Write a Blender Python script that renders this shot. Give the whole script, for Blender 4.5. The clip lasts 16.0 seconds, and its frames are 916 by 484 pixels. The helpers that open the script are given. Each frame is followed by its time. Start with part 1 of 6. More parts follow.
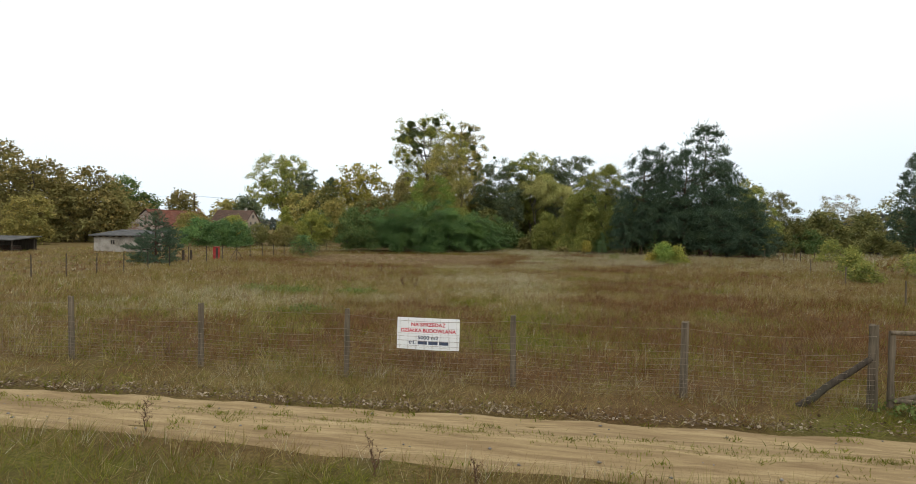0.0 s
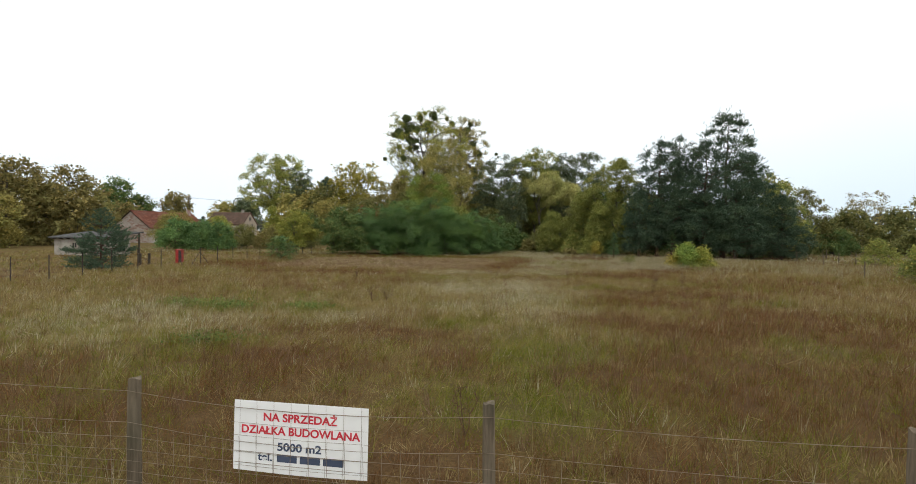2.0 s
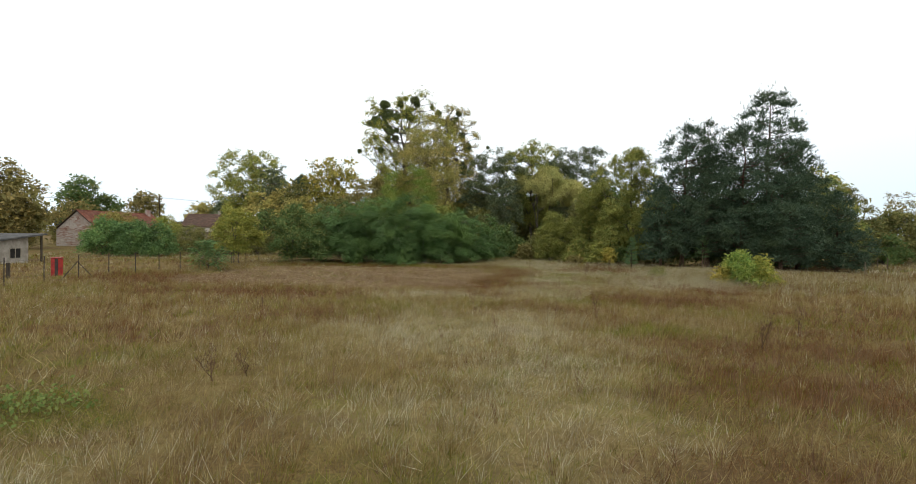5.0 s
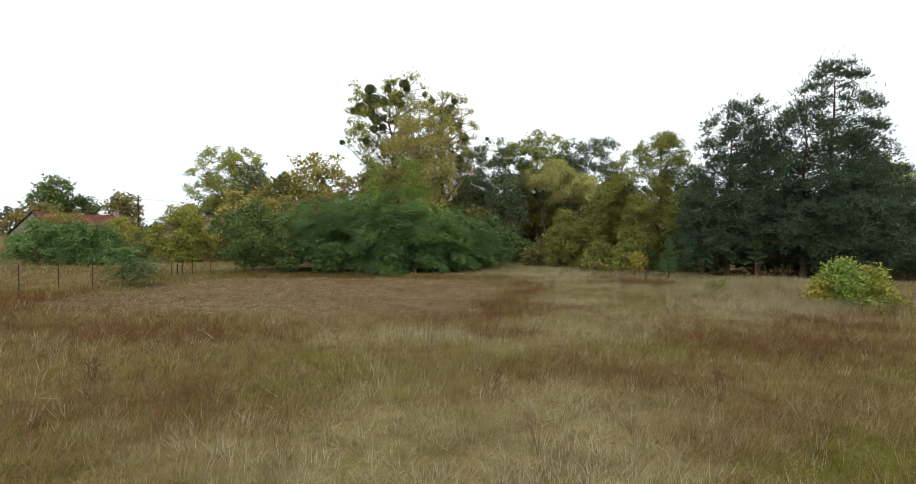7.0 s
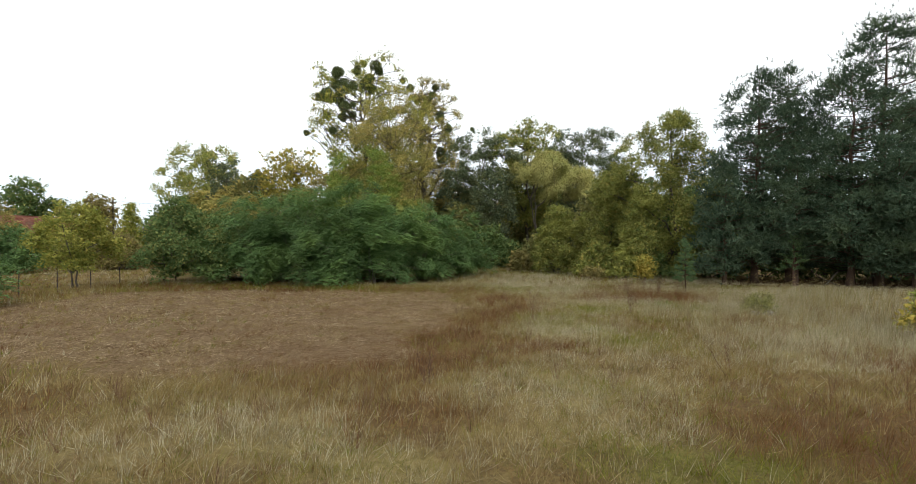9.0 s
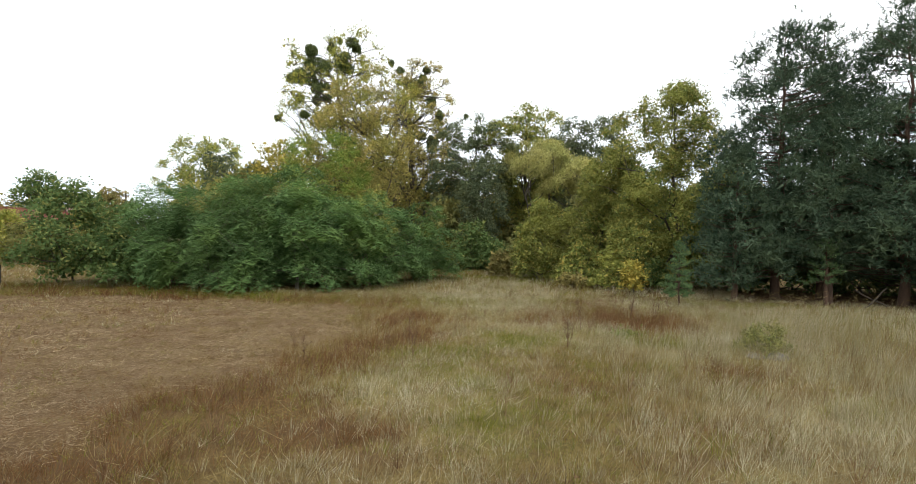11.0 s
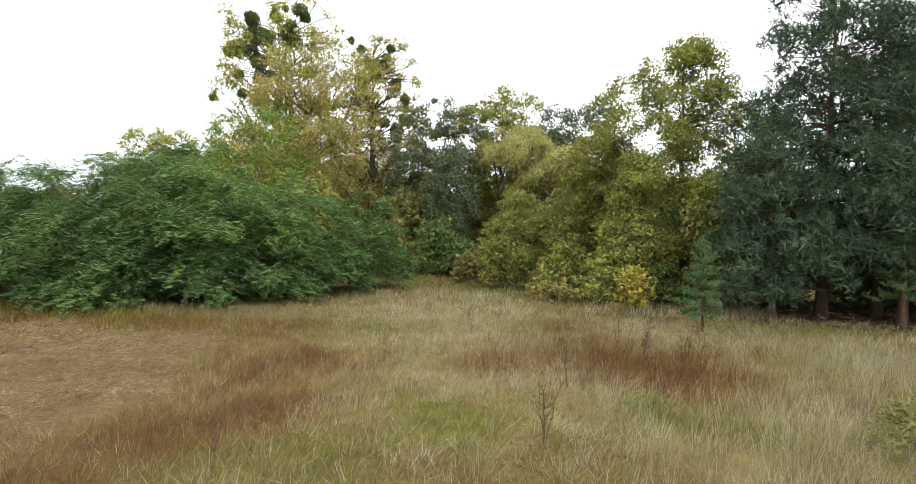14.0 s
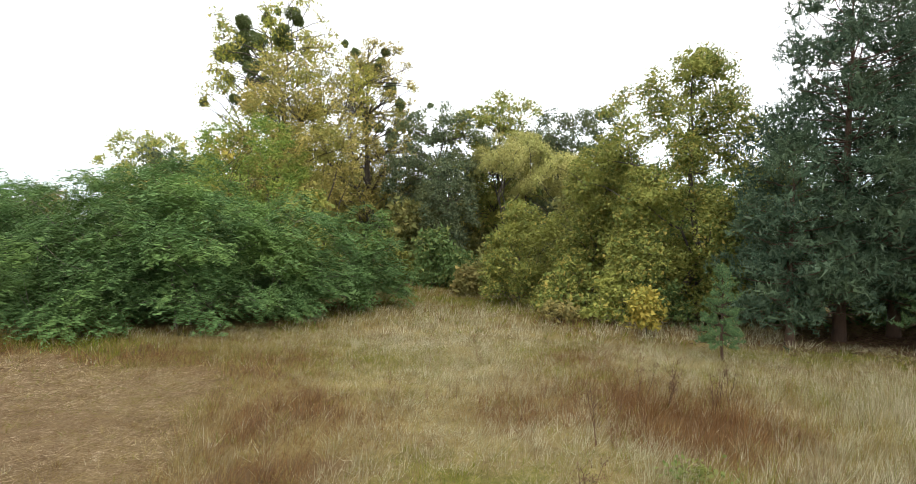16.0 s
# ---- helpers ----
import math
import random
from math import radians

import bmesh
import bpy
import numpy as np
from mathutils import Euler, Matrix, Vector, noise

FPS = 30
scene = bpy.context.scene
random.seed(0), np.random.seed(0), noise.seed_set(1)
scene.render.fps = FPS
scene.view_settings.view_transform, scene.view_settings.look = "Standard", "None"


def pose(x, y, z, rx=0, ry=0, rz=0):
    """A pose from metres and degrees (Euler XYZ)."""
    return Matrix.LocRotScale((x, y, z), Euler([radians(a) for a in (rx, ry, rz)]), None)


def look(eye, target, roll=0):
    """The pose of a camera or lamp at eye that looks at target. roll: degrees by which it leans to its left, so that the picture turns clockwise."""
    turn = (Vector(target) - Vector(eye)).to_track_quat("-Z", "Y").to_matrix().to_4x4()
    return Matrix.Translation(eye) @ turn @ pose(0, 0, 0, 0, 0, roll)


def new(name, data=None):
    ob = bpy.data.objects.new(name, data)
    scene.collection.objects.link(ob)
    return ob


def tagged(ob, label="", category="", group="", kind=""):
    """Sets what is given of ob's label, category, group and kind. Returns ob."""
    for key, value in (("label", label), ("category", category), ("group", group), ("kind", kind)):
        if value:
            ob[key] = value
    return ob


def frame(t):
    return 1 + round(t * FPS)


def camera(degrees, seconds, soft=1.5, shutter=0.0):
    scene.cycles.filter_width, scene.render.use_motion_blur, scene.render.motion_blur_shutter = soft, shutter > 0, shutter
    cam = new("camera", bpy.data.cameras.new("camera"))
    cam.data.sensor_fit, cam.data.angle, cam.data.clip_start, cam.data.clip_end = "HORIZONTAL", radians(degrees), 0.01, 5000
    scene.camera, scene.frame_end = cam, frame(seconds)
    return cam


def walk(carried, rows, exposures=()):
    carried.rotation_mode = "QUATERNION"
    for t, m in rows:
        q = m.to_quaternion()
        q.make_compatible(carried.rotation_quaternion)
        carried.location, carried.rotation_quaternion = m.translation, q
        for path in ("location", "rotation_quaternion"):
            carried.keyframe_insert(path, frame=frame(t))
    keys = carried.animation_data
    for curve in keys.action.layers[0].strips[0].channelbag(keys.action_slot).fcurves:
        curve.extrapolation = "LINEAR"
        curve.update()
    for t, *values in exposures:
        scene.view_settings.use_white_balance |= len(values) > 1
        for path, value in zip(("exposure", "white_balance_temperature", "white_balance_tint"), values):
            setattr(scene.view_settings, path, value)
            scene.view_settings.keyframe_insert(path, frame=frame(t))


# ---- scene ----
cam = camera(80.8, 16.0, soft=0.85)
METRES, EYE, TILT, LEAN, TURN = 51.7, 3.1, 0.0, 0.0, 10.3
ROWS = [
    (0.0, 0.0, 0.0, 0.0, 0.02, -1.37, -0.7),
    (0.5, 0.0022, 0.0262, -0.0001, 0.23, -1.39, -0.68),
    (1.0, 0.0056, 0.0559, -0.0008, 0.39, -1.34, -0.6),
    (1.5, 0.0102, 0.0845, -0.0027, 0.49, -1.23, -0.56),
    (2.0, 0.0168, 0.1161, -0.0046, 0.5, -1.11, -0.5),
    (2.5, 0.0229, 0.1461, -0.0058, 0.41, -1.02, -0.48),
    (3.0, 0.028, 0.1805, -0.006, 0.22, -0.98, -0.61),
    (3.5, 0.0312, 0.2142, -0.006, 0.11, -0.94, -0.65),
    (4.0, 0.0337, 0.2534, -0.0058, -0.04, -0.86, -0.66),
    (4.5, 0.0353, 0.2921, -0.0051, -0.1, -0.77, -0.74),
    (5.0, 0.0363, 0.337, -0.005, -0.22, -0.71, -0.71),
    (7.5, 0.0412, 0.5541, -0.0014, -0.64, -0.56, -0.26),
    (8.0, 0.0468, 0.593, -0.0012, -0.75, -0.46, -0.13),
    (8.5, 0.0584, 0.6271, -0.0019, -0.88, -0.43, 0.01),
    (9.0, 0.078, 0.662, -0.003, -0.75, -0.41, 0.05),
    (11.5, 0.1837, 0.8233, -0.0026, 2.86, -0.61, -0.86),
    (12.0, 0.1928, 0.8605, -0.0017, 2.43, -0.61, -0.97),
    (12.5, 0.1976, 0.8912, -0.0006, 1.77, -0.35, -1.08),
    (13.0, 0.1972, 0.9074, -0.0019, 1.15, -0.39, -1.01),
    (13.5, 0.1948, 0.9174, -0.0038, 0.9, -0.36, -1.09),
    (14.0, 0.1915, 0.9259, -0.0063, 0.61, -0.31, -1.05),
    (14.5, 0.1881, 0.9329, -0.0081, 0.32, -0.39, -0.99),
    (15.0, 0.1852, 0.9385, -0.0029, 0.09, -0.46, -0.92),
    (15.5, 0.1837, 0.9413, 0.0037, -0.09, -0.41, -0.91),
    (16.0, 0.1827, 0.9429, 0.0085, -0.21, -0.38, -0.86),
]
walk(cam, [(t, pose(0, 0, EYE, TILT, LEAN, TURN) @ pose(METRES * x, METRES * y, METRES * z, 90 + pitch, roll, yaw)) for t, x, y, z, yaw, pitch, roll in ROWS],
     [(0.0, 0.0), (3.5, 0.05), (5.0, 0.1), (9.0, 0.24), (12.5, 0.68), (16.0, 0.87)])

# ---- light ----
world = bpy.data.worlds.new("overcast_sky")
scene.world = world
world.use_nodes = True
SUN_EL, SUN_ROT = radians(38), radians(150)


def build_world():
    nt = world.node_tree
    nt.nodes.clear()
    out = nt.nodes.new("ShaderNodeOutputWorld")
    bg = nt.nodes.new("ShaderNodeBackground")
    sky = nt.nodes.new("ShaderNodeTexSky")
    sky.sky_type, sky.sun_disc = "NISHITA", False
    sky.sun_elevation, sky.sun_rotation = SUN_EL, SUN_ROT
    dim = nt.nodes.new("ShaderNodeVectorMath")
    dim.operation = "SCALE"
    dim.inputs["Scale"].default_value = 0.12
    coord = nt.nodes.new("ShaderNodeTexCoord")
    sep = nt.nodes.new("ShaderNodeSeparateXYZ")
    ramp = nt.nodes.new("ShaderNodeValToRGB")
    ramp.color_ramp.elements[0].position = 0.0
    ramp.color_ramp.elements[0].color = (0.80, 0.90, 0.99, 1)
    ramp.color_ramp.elements[1].position = 0.45
    ramp.color_ramp.elements[1].color = (1.0, 1.0, 1.0, 1)
    mid = ramp.color_ramp.elements.new(0.16)
    mid.color = (0.93, 0.98, 1.0, 1)
    cloud = nt.nodes.new("ShaderNodeTexNoise")
    cloud.inputs["Scale"].default_value = 2.2
    cloud.inputs["Detail"].default_value = 4
    level = nt.nodes.new("ShaderNodeMapRange")
    level.inputs["To Min"].default_value, level.inputs["To Max"].default_value = 1.05, 1.24
    veil = nt.nodes.new("ShaderNodeVectorMath")
    veil.operation = "SCALE"
    mix = nt.nodes.new("ShaderNodeMix")
    mix.data_type = "RGBA"
    mix.inputs["Factor"].default_value = 0.95
    lk = nt.links.new
    lk(coord.outputs["Generated"], sep.inputs[0])
    lk(sep.outputs["Z"], ramp.inputs[0])
    lk(coord.outputs["Generated"], cloud.inputs["Vector"])
    lk(cloud.outputs[0], level.inputs["Value"])
    lk(ramp.outputs[0], veil.inputs[0])
    lk(level.outputs[0], veil.inputs["Scale"])
    lk(sky.outputs[0], dim.inputs[0])
    lk(dim.outputs[0], mix.inputs[6])
    lk(veil.outputs[0], mix.inputs[7])
    side = nt.nodes.new("ShaderNodeVectorMath")
    side.operation = "DOT_PRODUCT"
    side.inputs[1].default_value = (0.62, 0.78, -0.9)
    thin = nt.nodes.new("ShaderNodeMapRange")
    thin.inputs["From Min"].default_value, thin.inputs["From Max"].default_value = 0.74, 1.0
    thin.inputs["To Max"].default_value = 0.75
    pale = nt.nodes.new("ShaderNodeMix")
    pale.data_type = "RGBA"
    pale.inputs[7].default_value = (0.70, 0.85, 0.95, 1)
    lk(coord.outputs["Generated"], side.inputs[0])
    lk(side.outputs["Value"], thin.inputs["Value"])
    lk(thin.outputs[0], pale.inputs["Factor"])
    lk(mix.outputs[2], pale.inputs[6])
    lk(pale.outputs[2], bg.inputs[0])
    bg.inputs["Strength"].default_value = 1.0
    lk(bg.outputs[0], out.inputs[0])


build_world()
sun_data = bpy.data.lights.new("sun", "SUN")
sun_data.energy, sun_data.angle, sun_data.color = 0.6, radians(25), (1.0, 0.96, 0.9)
sun = new("sun", sun_data)
# the brighter part of the cloud stands behind the road, to the right
sun.matrix_world = look((40, -60, 60), (0, 0, 0))

# ---- materials ----


class Mat:
    """A node material under construction."""

    def __init__(self, name):
        self.m = bpy.data.materials.new(name)
        self.m.use_nodes = True
        self.nt = self.m.node_tree
        self.b = self.nt.nodes["Principled BSDF"]
        self.out = self.nt.nodes["Material Output"]

    def n(self, kind, **inputs):
        node = self.nt.nodes.new(kind)
        for key, value in inputs.items():
            node.inputs[key.replace("_", " ")].default_value = value
        return node

    def link(self, a, b):
        self.nt.links.new(a, b)

    def coords(self, scale=(1, 1, 1)):
        g = self.n("ShaderNodeNewGeometry")
        mp = self.n("ShaderNodeMapping")
        mp.inputs["Scale"].default_value = scale
        self.link(g.outputs["Position"], mp.inputs["Vector"])
        return mp.outputs[0]

    def noise(self, scale, detail=5, stretch=(1, 1, 1), rough=0.55):
        t = self.n("ShaderNodeTexNoise", Scale=scale, Detail=detail, Roughness=rough)
        self.link(self.coords(stretch), t.inputs["Vector"])
        return t.outputs[0]

    def island(self):
        return self.n("ShaderNodeNewGeometry").outputs["Random Per Island"]

    def ramp(self, fac, stops):
        r = self.n("ShaderNodeValToRGB")
        el = r.color_ramp.elements
        while len(el) < len(stops):
            el.new(0.5)
        for e, (p, c) in zip(el, stops):
            e.position, e.color = p, (*c, 1)
        self.link(fac, r.inputs[0])
        return r.outputs[0]

    def mix(self, fac, a, b, mode="MIX"):
        mx = self.n("ShaderNodeMix")
        mx.data_type, mx.blend_type = "RGBA", mode
        for s, v in ((mx.inputs[0], fac), (mx.inputs[6], a), (mx.inputs[7], b)):
            if isinstance(v, (int, float)):
                s.default_value = v
            elif isinstance(v, tuple):
                s.default_value = (*v, 1)
            else:
                self.link(v, s)
        return mx.outputs[2]

    def value(self, fac, lo, hi, a=0.0, b=1.0):
        r = self.n("ShaderNodeMapRange")
        for k, v in (("From Min", lo), ("From Max", hi), ("To Min", a), ("To Max", b)):
            r.inputs[k].default_value = v
        self.link(fac, r.inputs["Value"])
        return r.outputs[0]

    def bump(self, height, strength=0.4, distance=0.02):
        bp = self.n("ShaderNodeBump", Strength=strength, Distance=distance)
        self.link(height, bp.inputs["Height"])
        self.link(bp.outputs[0], self.b.inputs["Normal"])

    def base(self, colour, rough=0.8, metal=0.0, spec=0.3):
        if isinstance(colour, tuple):
            self.b.inputs["Base Color"].default_value = (*colour, 1)
        else:
            self.link(colour, self.b.inputs["Base Color"])
        self.b.inputs["Roughness"].default_value = rough
        self.b.inputs["Metallic"].default_value = metal
        self.b.inputs["Specular IOR Level"].default_value = spec
        return self.m


def leaf_mat(name, stops, patch=None, patch_scale=0.5, through_light=0.3, spec=0.06, rough=0.7, gain=1.25):
    """Leaves: each its own tint, larger patches turning to another colour, light coming through."""
    m = Mat(name)
    stops = [(p, tuple(gain * v for v in c)) for p, c in stops]
    patch = patch and tuple(gain * v for v in patch)
    col = m.ramp(m.island(), stops)
    if patch:
        col = m.mix(m.value(m.noise(patch_scale, 3), 0.48, 0.68), col, patch)
    hue = m.n("ShaderNodeHueSaturation")
    hue.inputs["Saturation"].default_value = 0.93
    info = m.n("ShaderNodeObjectInfo")
    m.link(m.value(info.outputs["Random"], 0, 1, 0.85, 1.15), hue.inputs["Value"])
    m.link(col, hue.inputs["Color"])
    m.base(hue.outputs[0], rough, 0, spec)
    tr = m.n("ShaderNodeBsdfTranslucent")
    m.link(hue.outputs[0], tr.inputs["Color"])
    sh = m.n("ShaderNodeMixShader", Fac=through_light)
    m.link(m.b.outputs[0], sh.inputs[1])
    m.link(tr.outputs[0], sh.inputs[2])
    m.link(sh.outputs[0], m.out.inputs["Surface"])
    return m.m


def bark_mat(name, a, b, scale=6):
    m = Mat(name)
    n = m.noise(scale, 8, (1, 1, 0.25), 0.7)
    m.base(m.mix(m.value(m.noise(0.9, 3), 0.4, 0.7), m.ramp(n, [(0.3, a), (0.7, b)]), tuple(c * 0.7 for c in b)), 0.9)
    m.bump(n, 0.7, 0.03)
    return m.m


def grass_mat(name, stops, patch, scale=0.35):
    """Blades that differ one by one, with patches of another tint and shade."""
    m = Mat(name)
    col = m.ramp(m.island(), stops)
    col = m.mix(m.value(m.noise(scale, 4), 0.42, 0.66, 0, 0.5), col, patch)
    col = m.mix(m.value(m.noise(1.7, 3), 0.40, 0.66, 0, 0.6), col, (0.50, 0.42, 0.32), "MULTIPLY")
    m.base(col, 0.85, 0, 0.04)
    tr = m.n("ShaderNodeBsdfTranslucent")
    m.link(col, tr.inputs["Color"])
    sh = m.n("ShaderNodeMixShader", Fac=0.3)
    m.link(m.b.outputs[0], sh.inputs[1])
    m.link(tr.outputs[0], sh.inputs[2])
    m.link(sh.outputs[0], m.out.inputs["Surface"])
    return m.m


def ground_mat():
    """Soil under a thatch of dead stalks, whose colour follows what grows there."""
    m = Mat("meadow_soil")
    fine = m.noise(14, 8, (1, 1, 1), 0.75)
    kinds = m.n("ShaderNodeAttribute")
    kinds.attribute_name = "thatch"
    sep = m.n("ShaderNodeSeparateColor")
    m.link(kinds.outputs["Color"], sep.inputs[0])
    ragged = m.noise(2.3, 6, (1, 1, 1), 0.7)

    def share(socket, lo, hi, top):
        add = m.n("ShaderNodeMath")
        m.link(socket, add.inputs[0])
        m.link(m.value(ragged, 0.3, 0.7, -0.4, 0.4), add.inputs[1])
        return m.value(add.outputs[0], lo, hi, 0, top)

    # the ramps' dark ends paint in the shade of gaps between stalks
    col = m.ramp(fine, [(0.25, (0.05, 0.034, 0.014)), (0.5, (0.16, 0.115, 0.045)), (0.75, (0.30, 0.225, 0.095))])
    col = m.mix(share(sep.outputs[2], 0.1, 0.7, 0.85), col, m.ramp(fine, [(0.25, (0.12, 0.09, 0.035)), (0.5, (0.25, 0.20, 0.085)), (0.75, (0.39, 0.32, 0.15))]))
    col = m.mix(share(sep.outputs[1], 0.15, 0.85, 0.65), col, m.ramp(fine, [(0.25, (0.035, 0.045, 0.008)), (0.5, (0.10, 0.115, 0.02)), (0.75, (0.19, 0.19, 0.04))]))
    col = m.mix(share(sep.outputs[0], 0.1, 0.85, 0.75), col, m.ramp(fine, [(0.25, (0.035, 0.018, 0.009)), (0.5, (0.11, 0.06, 0.027)), (0.75, (0.20, 0.12, 0.055))]))
    col = m.mix(share(kinds.outputs["Alpha"], 0.2, 0.9, 0.8), col, m.ramp(m.noise(22, 8, (0.6, 1.2, 1), 0.8), [(0.3, (0.06, 0.038, 0.022)), (0.5, (0.18, 0.125, 0.07)), (0.72, (0.40, 0.31, 0.18))]))
    col = m.mix(m.value(m.noise(0.9, 5, (1, 1, 1), 0.65), 0.42, 0.66, 0, 0.55), col, (0.10, 0.062, 0.035))
    m.base(col, 0.95, 0, 0.05)
    m.bump(fine, 0.8, 0.05)
    return m.m


def sand_mat():
    m = Mat("track_sand")
    fine = m.noise(30, 8, (0.5, 1, 1), 0.7)
    streak = m.noise(1.6, 5, (0.25, 3.0, 1), 0.6)
    col = m.ramp(streak, [(0.3, (0.20, 0.135, 0.07)), (0.5, (0.33, 0.245, 0.125)), (0.7, (0.47, 0.365, 0.195))])
    col = m.mix(m.value(fine, 0.35, 0.75, 0, 0.45), col, (0.22, 0.15, 0.08))
    col = m.mix(m.value(m.noise(2.2, 6, (0.5, 6.0, 1), 0.7), 0.48, 0.68, 0, 0.6), col, (0.16, 0.105, 0.055))
    m.base(col, 0.95, 0, 0.1)
    m.bump(fine, 0.5, 0.02)
    return m.m


def wood_mat(name, a, b, scale=14):
    m = Mat(name)
    n = m.noise(scale, 8, (1, 1, 0.08), 0.7)
    col = m.ramp(n, [(0.3, a), (0.7, b)])
    col = m.mix(m.value(m.noise(2.5, 4), 0.5, 0.75, 0, 0.5), col, (0.07, 0.07, 0.045))
    m.base(col, 0.9, 0, 0.15)
    m.bump(n, 0.6, 0.01)
    return m.m


def wall_mat(name, a, b, dirt, scale=1.5):
    m = Mat(name)
    n = m.noise(scale, 7, (1, 1, 1), 0.65)
    col = m.ramp(n, [(0.35, a), (0.62, b)])
    col = m.mix(m.value(m.noise(0.8, 6, (1, 1, 0.5), 0.7), 0.5, 0.66, 0, 0.75), col, dirt)
    m.base(col, 0.9, 0, 0.1)
    m.bump(m.noise(12, 6), 0.4, 0.02)
    return m.m


def tinted_piece_mat(name, stops, dirt):
    """Pieces that differ one by one (tiles, bricks)."""
    m = Mat(name)
    info = m.n("ShaderNodeObjectInfo")
    rnd = m.n("ShaderNodeMath")
    rnd.operation = "ADD"
    m.link(info.outputs["Random"], rnd.inputs[0])
    m.link(m.island(), rnd.inputs[1])
    fr = m.n("ShaderNodeMath")
    fr.operation = "FRACT"
    m.link(rnd.outputs[0], fr.inputs[0])
    col = m.ramp(fr.outputs[0], stops)
    col = m.mix(m.value(m.noise(0.7, 6), 0.42, 0.68, 0, 0.7), col, dirt)
    m.base(col, 0.85, 0, 0.2)
    m.bump(m.noise(25, 5), 0.3, 0.01)
    return m.m


def plain_mat(name, a, b, rough=0.6, metal=0.0, scale=4):
    m = Mat(name)
    m.base(m.ramp(m.noise(scale, 6), [(0.35, a), (0.65, b)]), rough, metal)
    return m.m


